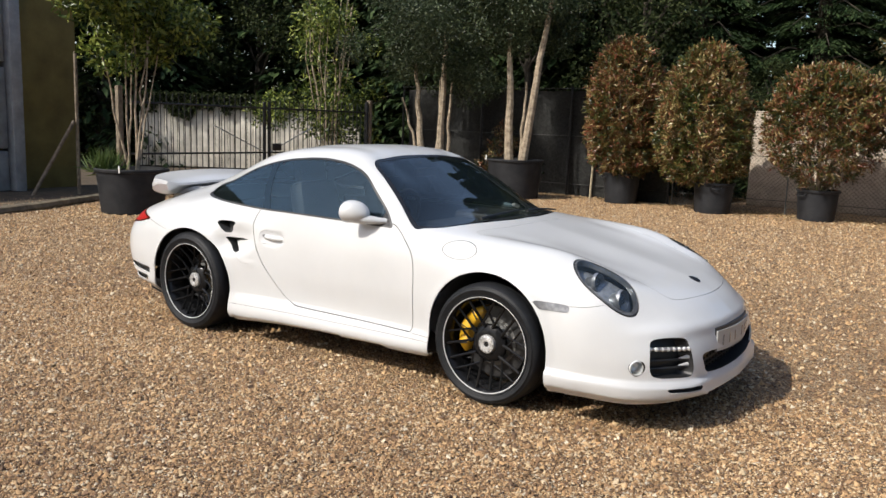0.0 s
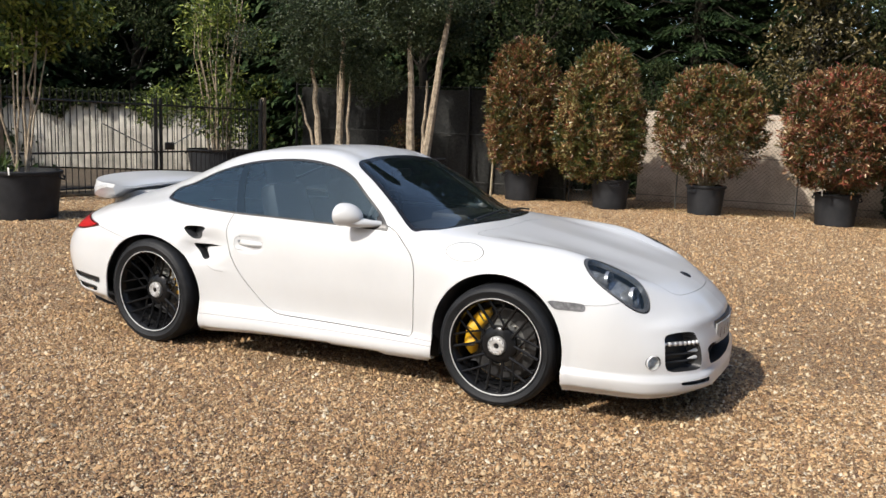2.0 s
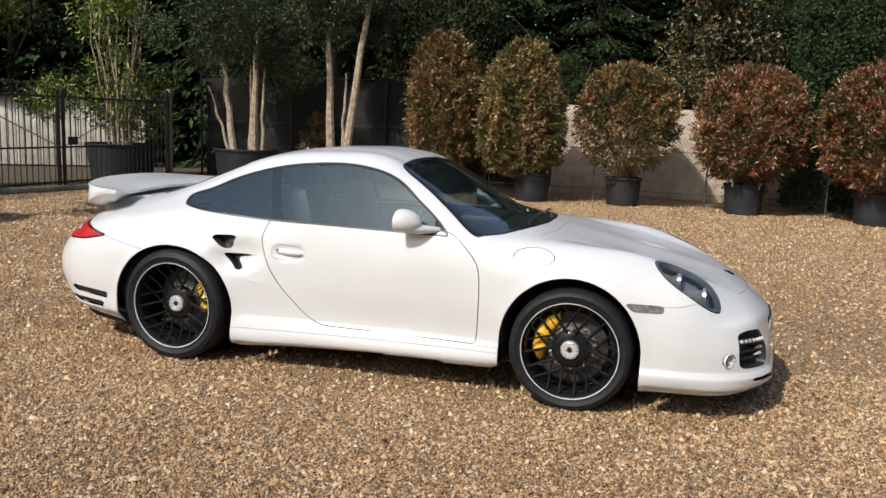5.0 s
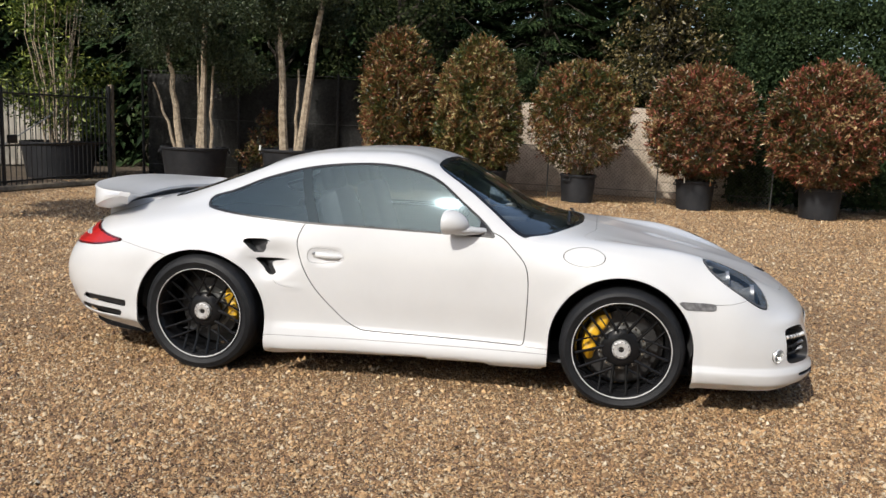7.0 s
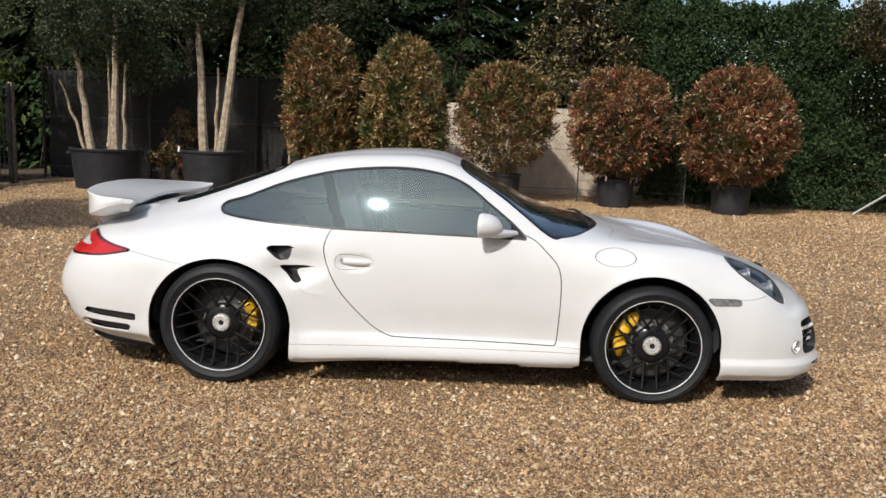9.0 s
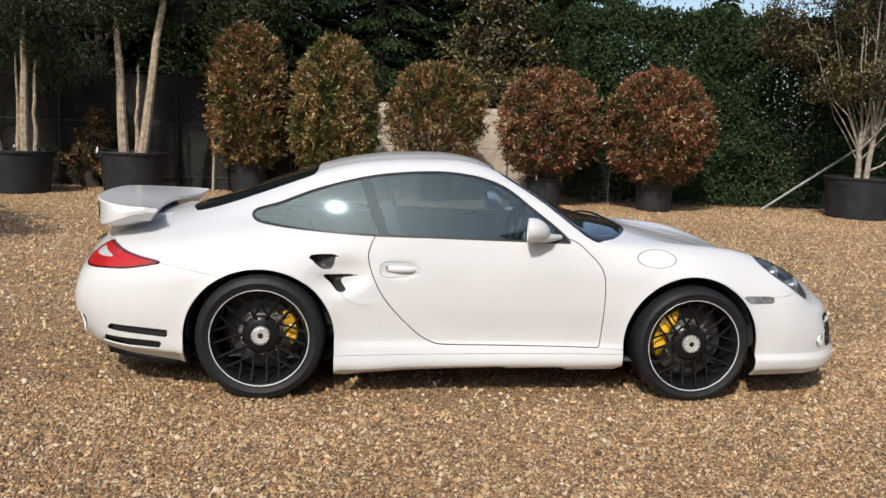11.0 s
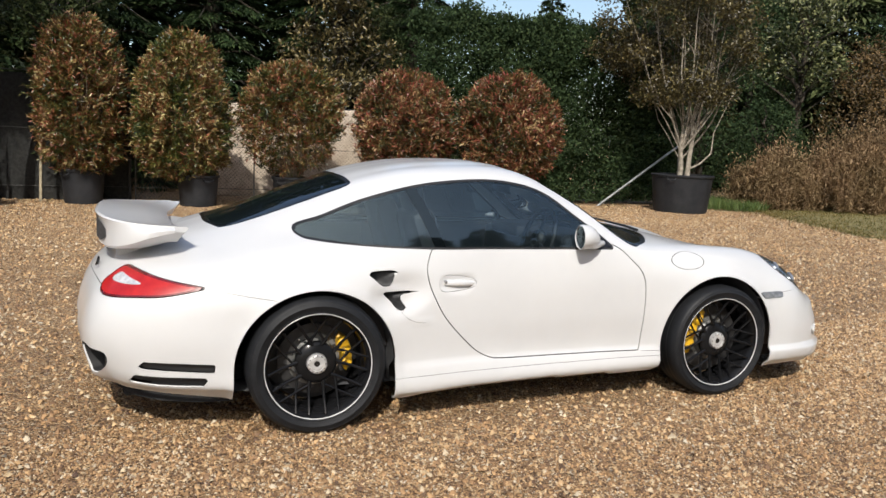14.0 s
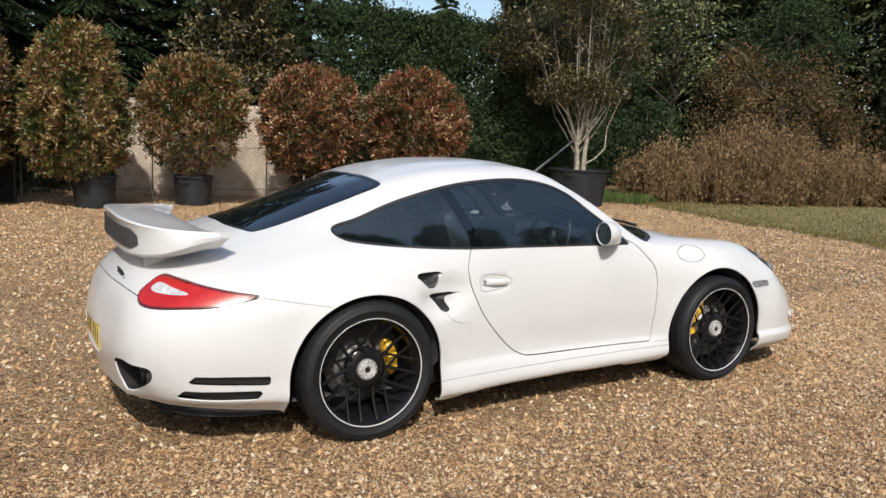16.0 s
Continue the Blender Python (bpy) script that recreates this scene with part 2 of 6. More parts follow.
FRESH_GRASS = make_leaf("fresh_grass", (.05, .09, .02), (.10, .155, .04), (.20, .25, .08), roughness=.5)
LAWN = simple("lawn_ground", (.10, .092, .030), (.23, .195, .085), 5, .95, 0, .01)

# ---------------------------------------------------------------- mesh helpers


def mesh_object(name, verts, faces, material, parent=None, smooth=True):
    me = bpy.data.meshes.new(name)
    me.from_pydata([tuple(v) for v in verts], [], faces)
    me.materials.append(material)
    if smooth:
        me.polygons.foreach_set("use_smooth", [True] * len(me.polygons))
    ob = new(name, me)
    ob.parent = parent
    return ob


def part(name, bm, material, parent, label="", smooth=True):
    bmesh.ops.recalc_face_normals(bm, faces=bm.faces)
    me = bpy.data.meshes.new(name)
    bm.to_mesh(me)
    bm.free()
    me.materials.append(material)
    if smooth:
        me.polygons.foreach_set("use_smooth", [True] * len(me.polygons))
        me.set_sharp_from_angle(angle=radians(38))
    ob = new(name, me)
    ob.parent = parent
    return tagged(ob, label)


def fast_mesh(name, verts, tris, material):
    """A large mesh of triangles straight from arrays."""
    me = bpy.data.meshes.new(name)
    me.vertices.add(len(verts))
    me.vertices.foreach_set("co", np.ascontiguousarray(verts, np.float32).ravel())
    me.loops.add(tris.size)
    me.loops.foreach_set("vertex_index", np.ascontiguousarray(tris, np.int32).ravel())
    me.polygons.add(len(tris))
    me.polygons.foreach_set("loop_start", np.arange(0, tris.size, 3, dtype=np.int32))
    me.update(calc_edges=True)
    me.materials.append(material)
    return me


def empty(name, x=0, y=0, z=0, turn=0):
    ob = new(name)
    ob.empty_display_size = .1
    ob.matrix_world = pose(x, y, z, 0, 0, turn)
    return ob


def box(bm, x0, x1, y0, y1, z0, z1, bevel=0.):
    m = Matrix.LocRotScale(((x0 + x1) / 2, (y0 + y1) / 2, (z0 + z1) / 2), None, (x1 - x0, y1 - y0, z1 - z0))
    made = bmesh.ops.create_cube(bm, size=1, matrix=m)["verts"]
    if bevel:
        edges = list({e for v in made for e in v.link_edges})
        bmesh.ops.bevel(bm, geom=edges, offset=bevel, segments=2, affect="EDGES", profile=.5)
    return bm


def lathe(bm, profile, steps=48, axis="z", matrix=None):
    """Turns (radius, height) points about an axis."""
    rings = []
    for r, h in profile:
        ring = []
        for k in range(steps):
            a = 2 * math.pi * k / steps
            p = Vector((r * math.cos(a), r * math.sin(a), h))
            if axis == "y":
                p = Vector((p.x, p.z, p.y))
            ring.append(bm.verts.new(matrix @ p if matrix else p))
        rings.append(ring)
    for a, b in zip(rings, rings[1:]):
        for k in range(steps):
            bm.faces.new((a[k], a[(k + 1) % steps], b[(k + 1) % steps], b[k]))
    return rings


def tube(bm, points, radii, sides=8, cap=True):
    """A tapered limb along points."""
    points = [Vector(p) for p in points]
    rings = []
    for i, p in enumerate(points):
        d = (points[min(i + 1, len(points) - 1)] - points[max(i - 1, 0)]).normalized()
        u = d.orthogonal().normalized() if not rings else (u - d * u.dot(d)).normalized()
        w = d.cross(u)
        r = radii[i] if isinstance(radii, (list, tuple)) else radii
        rings.append([bm.verts.new(p + r * (math.cos(2 * math.pi * k / sides) * u + math.sin(2 * math.pi * k / sides) * w)) for k in range(sides)])
    for a, b in zip(rings, rings[1:]):
        for k in range(sides):
            bm.faces.new((a[k], a[(k + 1) % sides], b[(k + 1) % sides], b[k]))
    if cap:
        bm.faces.new(rings[0][::-1])
        bm.faces.new(rings[-1])
    return bm


def closed_curve(points, steps=8):
    """A smooth closed outline through a few points."""
    P = np.array(points, float)
    n = len(P)
    out = []
    for i in range(n):
        a, b, c, d = P[i - 1], P[i], P[(i + 1) % n], P[(i + 2) % n]
        for s in np.arange(steps) / steps:
            out.append(.5 * (2 * b + (c - a) * s + (2 * a - 5 * b + 4 * c - d) * s**2 + (3 * b - a - 3 * c + d) * s**3))
    return np.array(out)


def line_distance(poly, P, closed=True):
    A = poly
    B = np.roll(poly, -1, axis=0) if closed else poly[1:]
    A = A if closed else A[:-1]
    best = np.full(len(P), 1e9)
    for a, b in zip(A, B):
        d = b - a
        s = np.clip(((P - a) @ d) / max(d @ d, 1e-12), 0, 1)
        best = np.minimum(best, np.linalg.norm(P - a - s[:, None] * d, axis=1))
    return best


def outline_distance(poly, P):
    """Distance from a closed outline, negative inside."""
    inside = np.zeros(len(P), bool)
    for a, b in zip(poly, np.roll(poly, -1, axis=0)):
        cross = (a[1] > P[:, 1]) != (b[1] > P[:, 1])
        with np.errstate(divide="ignore", invalid="ignore"):
            at = (b[0] - a[0]) * (P[:, 1] - a[1]) / (b[1] - a[1]) + a[0]
        inside ^= cross & (P[:, 0] < at)
    return np.where(inside, -1, 1) * line_distance(poly, P)


def leaf_mesh(name, at, ahead, up, length, width, material, fold=.25, rng=None):
    """Folded leaves: each a ridge with two wings. at, ahead, up: arrays of places and directions."""
    n = len(at)
    ahead = ahead / np.maximum(np.linalg.norm(ahead, axis=1, keepdims=True), 1e-6)
    side = np.cross(ahead, up)
    side /= np.maximum(np.linalg.norm(side, axis=1, keepdims=True), 1e-6)
    lift = np.cross(side, ahead)
    L, W = np.broadcast_to(length, n)[:, None], np.broadcast_to(width, n)[:, None]
    mid = at + ahead * L * .5 + lift * W * fold
    verts = np.stack([at, mid + side * W * .5, at + ahead * L - lift * W * fold, mid - side * W * .5], axis=1).reshape(-1, 3)
    base = np.arange(n)[:, None] * 4
    tris = np.concatenate([base + (0, 1, 2), base + (0, 2, 3)], axis=1).reshape(-1, 3)
    return fast_mesh(name, verts, tris, material)


# ---------------------------------------------------------------- car shell
# Sections of the right half, rear to front: (how far the section is set back or forward, half-width, height) from the
# lower edge over sill, waist, belt and cantrail to the centre line.
SECTIONS = []


def section(xs, ys, zs):
    xs = [xs] * 10 if isinstance(xs, (int, float)) else xs
    SECTIONS.append([(x, y, z) for x, y, z in zip(xs, ys, zs)])


section([-2.14, -2.16, -2.18, -2.19, -2.20, -2.21, -2.22, -2.23, -2.24, -2.24],
        [.56, .54, .52, .48, .44, .38, .31, .23, .12, 0], [.215, .222, .228, .234, .238, .242, .246, .248, .25, .25])
section([-2.09, -2.12, -2.17, -2.20, -2.22, -2.235, -2.25, -2.265, -2.28, -2.285],
        [.61, .63, .65, .62, .57, .49, .39, .28, .15, 0], [.21, .262, .35, .42, .44, .45, .455, .458, .46, .46])
section([-2.03, -2.06, -2.10, -2.14, -2.155, -2.175, -2.19, -2.205, -2.225, -2.23],
        [.68, .71, .735, .72, .67, .575, .45, .33, .18, 0], [.205, .26, .37, .50, .575, .62, .645, .66, .67, .675])
section([-1.90, -1.93, -1.96, -1.985, -1.995, -2.01, -2.04, -2.065, -2.085, -2.09],
        [.77, .805, .825, .825, .785, .69, .54, .40, .22, 0], [.20, .25, .36, .52, .635, .71, .755, .78, .795, .80])
section([-1.72, -1.73, -1.745, -1.76, -1.765, -1.775, -1.79, -1.80, -1.81, -1.81],
        [.82, .865, .885, .89, .86, .775, .61, .45, .25, 0], [.185, .235, .35, .52, .665, .765, .82, .86, .885, .895])
section(-1.50, [.85, .90, .915, .92, .90, .80, .625, .46, .26, 0], [.165, .215, .34, .52, .685, .81, .885, .94, .98, .995])
section(-1.175, [.875, .92, .928, .93, .915, .80, .63, .50, .30, 0], [.15, .20, .33, .52, .70, .865, .95, 1.04, 1.10, 1.12])
section(-.80, [.855, .895, .880, .882, .862, .79, .69, .545, .32, 0], [.122, .168, .31, .52, .72, .89, 1.02, 1.165, 1.222, 1.235])
section(-.40, [.815, .855, .830, .832, .820, .782, .708, .575, .34, 0], [.137, .180, .31, .52, .72, .885, 1.05, 1.21, 1.275, 1.288])
section(0., [.795, .838, .808, .820, .814, .777, .702, .565, .33, 0], [.150, .190, .31, .52, .72, .88, 1.045, 1.20, 1.252, 1.266])
section(.30, [.79, .825, .799, .814, .809, .770, .70, .605, .35, 0], [.160, .196, .31, .52, .72, .87, .975, 1.078, 1.108, 1.118])
section(.60, [.79, .818, .797, .814, .808, .770, .745, .685, .36, 0], [.168, .20, .31, .52, .72, .84, .866, .895, .96, .975])
section(.90, [.785, .822, .822, .836, .828, .778, .735, .66, .36, 0], [.176, .21, .31, .52, .70, .80, .84, .864, .896, .906])
section(1.175, [.795, .845, .855, .864, .846, .786, .73, .65, .35, 0], [.19, .22, .32, .52, .68, .785, .828, .852, .844, .850])
section(1.50, [.805, .835, .842, .842, .818, .764, .70, .615, .33, 0], [.152, .20, .32, .50, .63, .722, .785, .818, .779, .784])
section([1.72, 1.73, 1.74, 1.745, 1.75, 1.755, 1.76, 1.765, 1.77, 1.775],
        [.788, .815, .828, .815, .780, .727, .655, .57, .31, 0], [.152, .20, .32, .48, .585, .65, .70, .73, .714, .719])
section([1.92, 1.935, 1.94, 1.94, 1.935, 1.935, 1.94, 1.95, 1.975, 1.985],
        [.738, .752, .754, .730, .688, .630, .562, .485, .27, 0], [.152, .19, .32, .44, .51, .558, .60, .63, .65, .655])
section([2.065, 2.085, 2.085, 2.09, 2.09, 2.095, 2.10, 2.115, 2.145, 2.155],
        [.60, .614, .620, .600, .560, .508, .444, .37, .21, 0], [.158, .195, .31, .40, .445, .475, .50, .515, .525, .53])
section([2.135, 2.155, 2.155, 2.16, 2.165, 2.17, 2.175, 2.185, 2.195, 2.20],
        [.48, .493, .500, .478, .443, .398, .345, .28, .16, 0], [.165, .20, .29, .335, .36, .375, .385, .39, .395, .40])
section([2.165, 2.18, 2.182, 2.184, 2.187, 2.19, 2.195, 2.20, 2.205, 2.21],
        [.39, .40, .395, .37, .34, .30, .25, .19, .10, 0], [.17, .183, .19, .19, .19, .19, .19, .19, .19, .19])


def hermite(P, knots, ts):
    """Smooth curve through the rows of P, which stand at the knots."""
    d = np.diff(P, axis=0) / np.diff(knots)[:, None, None]
    h = np.diff(knots)
    m = np.concatenate([d[:1], (d[:-1] * h[1:, None, None] + d[1:] * h[:-1, None, None]) / (h[:-1] + h[1:])[:, None, None], d[-1:]])
    i = np.clip(np.searchsorted(knots, ts, side="right") - 1, 0, len(knots) - 2)
    s = ((ts - knots[i]) / h[i])[:, None, None]
    k = h[i][:, None, None]
    return ((2 * s**3 - 3 * s**2 + 1) * P[i] + (s**3 - 2 * s**2 + s) * k * m[i]
            + (-2 * s**3 + 3 * s**2) * P[i + 1] + (s**3 - s**2) * k * m[i + 1])


def loft(sections, nu, nv, fair=3):
    P = np.array(sections, float)
    ku = np.concatenate([[0], np.cumsum(np.linalg.norm(np.diff(P, axis=0), axis=2).mean(axis=1))])
    P = hermite(P, ku, np.linspace(0, ku[-1], nu))
    Q = P.transpose(1, 0, 2)
    kv = np.concatenate([[0], np.cumsum(np.linalg.norm(np.diff(Q, axis=0), axis=2).mean(axis=1))])
    Q = hermite(Q, kv, np.linspace(0, kv[-1], nv)).transpose(1, 0, 2)
    for _ in range(fair):
        full = np.concatenate([Q, (Q * (1, -1, 1))[:, -2::-1]], axis=1)
        inner = full.copy()
        inner[1:-1, 1:-1] = .5 * full[1:-1, 1:-1] + .125 * (full[2:, 1:-1] + full[:-2, 1:-1] + full[1:-1, 2:] + full[1:-1, :-2])
        Q = inner[:, :nv]
        Q[:, -1, 1] = 0
    return Q


def grid_mesh(Q):
    """The half grid and its mirror image as vertices and quads; the right side lies towards -y."""
    nu, nv = Q.shape[:2]
    full = np.concatenate([Q * (1, -1, 1), Q[:, -2::-1]], axis=1)
    n = full.shape[1]
    verts = [tuple(p) for p in full.reshape(-1, 3)]
    faces = [(i * n + j, (i + 1) * n + j, (i + 1) * n + j + 1, i * n + j + 1) for i in range(nu - 1) for j in range(n - 1)]
    return verts, faces


def soft_step(v, a, b):
    s = np.clip((v - a) / (b - a), 0, 1)
    return s * s * (3 - 2 * s)


def shaped_shell():
    """The lofted half shell with its creases and hollows pressed in."""
    Q = loft(SECTIONS, 320, 100)
    x, y, z = Q[..., 0], Q[..., 1], Q[..., 2]
    du, dv = np.gradient(Q, axis=0), np.gradient(Q, axis=1)
    N = np.cross(dv, du)
    N /= np.maximum(np.linalg.norm(N, axis=2, keepdims=True), 1e-9)
    N *= np.where((N[..., 1] * .3 + N[..., 2] * .3 + N[..., 0] * np.sign(x) * .4)[..., None] < 0, -1, 1)
    side = soft_step(y, .45, .6)
    out = .010 * side * (1 - soft_step(z, .285, .305)) * (1 - soft_step(x, .72, .8)) * soft_step(x, -.85, -.6)
    lip = soft_step(x, 1.45, 1.55) * (1 - soft_step(z, .252, .272))
    lip_out = .021 * lip * soft_step(z, .165, .185)
    reach = np.stack([np.maximum(x - 1.55, 0), y, np.zeros_like(x)], 2)
    reach /= np.maximum(np.linalg.norm(reach, axis=2, keepdims=True), 1e-6)
    rear = (1 - soft_step(x, -1.6, -1.5)) * (1 - soft_step(z, .215, .245))
    out = out - .012 * rear
    # scooped flank ahead of the air intakes
    d = np.hypot((x + .77) / .21, (z - .655 - .12 * (x + .77)) / .125)
    out = out - .030 * side * (1 - soft_step(d, .25, 1.))
    # crisp lower rim of the scoop, running towards the door
    d = np.abs(z - np.interp(x, (-.80, -.74, -.68, -.60), (.585, .535, .510, .512)))
    out = out + .005 * side * np.exp(-(d / .010)**2) * soft_step(x, -.80, -.72) * (1 - soft_step(x, -.62, -.58))
    # blade between the two intakes stands proud
    d = np.hypot((x + .83) / .08, (z - .681) / .018)
    out = out + .010 * side * (1 - soft_step(d, .3, 1.))
    # dish behind the door handle
    d = (np.abs((x + .463) / .100)**3 + np.abs((z - .696) / .041)**3)**(1 / 3)
    out = out - .013 * side * (1 - soft_step(d, .72, 1.))
    # rolled lips of the wheel arches
    for cx, r, top in ((1.153, .374, .707), (-1.178, .383, .698)):
        d = np.where(z > .33, np.hypot(x - cx, (z - .33) * r / (top - .33)), np.abs(x - cx)) - r
        out = out + .007 * side * np.exp(-(d / .03)**2)
    # trough between bonnet and front wing
    trough = soft_step(x, .95, 1.2) * (1 - soft_step(x, 1.75, 1.95))
    out = out - .011 * trough * np.exp(-((y - .535 + .115 * (x - 1.05)) / .085)**2) * soft_step(z, .60, .66)
    # shoulder fold of the front bumper around the intakes
    nose = soft_step(x, 1.85, 2.0)
    out = out + .012 * nose * np.exp(-((z - .50) / .03)**2)
    return Q + N * out[..., None] + reach * lip_out[..., None]


SHELL = shaped_shell()


def skin_at(x, z):
    """Half-width of the shell at a place on the flank."""
    P = SHELL.reshape(-1, 3)
    P = P[P[:, 1] > .35]
    return P[np.argmin((P[:, 0] - x)**2 + (P[:, 2] - z)**2), 1]


def top_at(x, y):
    """Height of the shell above a place of the plan."""
    P = SHELL.reshape(-1, 3)
    return P[np.argmin((P[:, 0] - x)**2 + (P[:, 1] - abs(y))**2 + (P[:, 2] < .5) * 9), 2]


class Skin:
    """The shell as named regions of polygons that can be cut along lines."""

    def __init__(self, verts, faces):
        self.v = [tuple(p) for p in verts]
        V, F = np.array(verts), np.array(faces)
        n = np.cross(V[F[:, 2]] - V[F[:, 0]], V[F[:, 3]] - V[F[:, 1]])
        N = np.zeros_like(V)
        for k in range(4):
            np.add.at(N, F[:, k], n)
        N /= np.maximum(np.linalg.norm(N, axis=1, keepdims=True), 1e-9)
        self.n = [tuple(p) for p in N]
        self.regions = {"body": [tuple(f) for f in faces]}

    def cut(self, source, field, target):
        """Moves what lies inside the field (negative) from one region to another."""
        P = np.array(self.v)
        vals = list(np.where(np.abs(f := field(P)) < 4e-4, 0, f))
        made = {}
        keep, moved = [], self.regions.setdefault(target, [])

        def between(i, j):
            key = (min(i, j), max(i, j))
            if key not in made:
                s = vals[i] / (vals[i] - vals[j])
                self.v.append(tuple(np.array(self.v[i]) * (1 - s) + np.array(self.v[j]) * s))
                self.n.append(tuple(np.array(self.n[i]) * (1 - s) + np.array(self.n[j]) * s))
                made[key] = len(self.v) - 1
                vals.append(0.)
            return made[key]

        for face in self.regions[source]:
            fv = [vals[i] for i in face]
            if min(fv) >= 0:
                keep.append(face)
            elif max(fv) <= 0:
                moved.append(face)
            else:
                inner, outer = [], []
                for i, j in zip(face, face[1:] + face[:1]):
                    if vals[i] <= 0:
                        inner.append(i)
                    if vals[i] >= 0:
                        outer.append(i)
                    if vals[i] * vals[j] < 0:
                        m = between(i, j)
                        inner.append(m)
                        outer.append(m)
                if len(inner) > 2:
                    moved.append(tuple(inner))
                if len(outer) > 2:
                    keep.append(tuple(outer))
        self.regions[source] = keep

    def panel(self, source, field, target, gap=.002):
        """Cuts a panel loose, with an open joint round it."""
        self.cut(source, lambda P: field(P) - gap, target)
        self.cut(target, lambda P: -(field(P) + gap), "joint")

    def piece(self, name, region, material, parent, side=0, lift=0., rim=.014, label=""):
        """One mesh object from a region; side -1 right, 1 left, 0 both."""
        faces = [f for f in self.regions[region] if side == 0 or side * sum(self.v[i][1] for i in f) > 0]
        index, verts, norms = {}, [], []
        out = []
        for f in faces:
            for i in f:
                if i not in index:
                    index[i] = len(verts)
                    verts.append(np.array(self.v[i]) + np.array(self.n[i]) * lift)
                    norms.append(self.n[i])
            out.append(tuple(index[i] for i in f))
        if rim:
            count = {}
            for f in out:
                for a, b in zip(f, f[1:] + f[:1]):
                    count.setdefault((min(a, b), max(a, b)), []).append((a, b))
            for uses in count.values():
                if len(uses) == 1:
                    a, b = uses[0]
                    k = len(verts)
                    for i in (a, b):
                        verts.append(verts[i] - np.array(norms[i]) * .0005)
                        norms.append((0, 0, 0))
                    for i in (b, a):
                        verts.append(verts[i] - np.array(norms[i]) * rim)
                        norms.append((0, 0, 0))
                    out.append((k + 1, k, k + 3, k + 2))
        ob = mesh_object(name, verts, out, material, parent)
        ob.data.normals_split_custom_set_from_vertices([tuple(n) for n in norms])
        return tagged(ob, label)


def flank(outline, low=.45, steps=8):
    """Field of an outline drawn on the side view."""
    poly = closed_curve(outline, steps)
    return lambda P: np.maximum(outline_distance(poly, P[:, [0, 2]]), low - np.abs(P[:, 1]))


def plan(outline, floor=.3, steps=8):
    """Field of an outline drawn on the view from above, on both sides alike."""
    poly = closed_curve(outline, steps)
    return lambda P: np.maximum(outline_distance(poly, np.stack([P[:, 0], np.abs(P[:, 1])], 1)), floor - P[:, 2])


def face_on(outline, ahead, steps=8):
    """Field of an outline drawn on the front (ahead > 0) or rear view, on both sides alike."""
    poly = closed_curve(outline, steps)
    return lambda P: np.maximum(outline_distance(poly, np.abs(P[:, [1, 2]])), 1.7 - P[:, 0] * ahead)


def groove(line, width, inside):
    """A narrow open joint along a line; inside: field of the stretch that it runs through."""
    skin.cut("body", inside, "stretch")
    skin.cut("stretch", lambda P: line(P) - width, "below")
    skin.cut("below", lambda P: -(line(P) + width), "joint")
    skin.regions["body"] += skin.regions.pop("stretch") + skin.regions.pop("below")


def side_groove(points, width, low):
    xs, zs = zip(*points)
    groove(lambda P: P[:, 2] - np.interp(P[:, 0], xs, zs), width,
           lambda P: np.maximum.reduce([xs[0] - P[:, 0], P[:, 0] - xs[-1], low - np.abs(P[:, 1]), np.abs(P[:, 2] - np.interp(P[:, 0], xs, zs)) - .06]))


def recess(name, region, material, parent, side, push, label=""):
    """A sunken floor with walls up to the surface round it. push: how far each place sinks, as a vector."""
    ob = skin.piece(name, region, material, parent, side, 0, 0, label)
    bm = bmesh.new()
    bm.from_mesh(ob.data)
    rims = [e for e in bm.edges if len(e.link_faces) == 1]
    top = {v: bm.verts.new(v.co) for v in {v for e in rims for v in e.verts}}
    for e in rims:
        a, b = e.verts
        bm.faces.new((a, b, top[b], top[a]))
    keep = set(top.values())
    for v in bm.verts:
        if v not in keep:
            v.co += Vector(push(v.co))
    bmesh.ops.recalc_face_normals(bm, faces=bm.faces)
    me = bpy.data.meshes.new(name)
    bm.to_mesh(me)
    bm.free()
    me.materials.append(material)
    me.polygons.foreach_set("use_smooth", [True] * len(me.polygons))
    me.set_sharp_from_angle(angle=radians(35))
    ob.data = me
    return ob


def arch(cx, r, top):
    def field(P):
        d = np.where(P[:, 2] > .33, np.hypot(P[:, 0] - cx, (P[:, 2] - .33) * r / (top - .33)), np.abs(P[:, 0] - cx)) - r
        return np.maximum(d, .5 - np.abs(P[:, 1]))
    return field


def shifted(field, by):
    return lambda P: field(P) + by


car = empty("car")
tagged(car, "white two-door sports coupe with black wheels parked on gravel", "car")
skin = Skin(*grid_mesh(SHELL))
skin.cut("body", arch(1.153, .372, .703), "drop")
skin.cut("body", arch(-1.183, .386, .694), "drop")

# glazing: each opening keeps a black rubber edge
SIDE_GLASS = [(-1.268, .942), (-1.242, .917), (-1.17, .903), (-.87, .878), (-.58, .864), (-.25, .862), (.10, .858), (.40, .854), (.466, .859), (.40, .930), (.264, 1.032),
              (.133, 1.128), (.004, 1.180), (-.156, 1.206), (-.32, 1.208), (-.54, 1.188), (-.73, 1.150), (-.93, 1.090), (-1.12, 1.012), (-1.21, .984), (-1.254, .967)]
side_field = flank(SIDE_GLASS, .4)
skin.cut("body", side_field, "seal")
skin.cut("seal", shifted(side_field, .011), "side_glass")


def pillar(P):
    mid = -.655 + (1.16 - P[:, 2]) * .40
    return np.abs(P[:, 0] - mid + .01) - .030


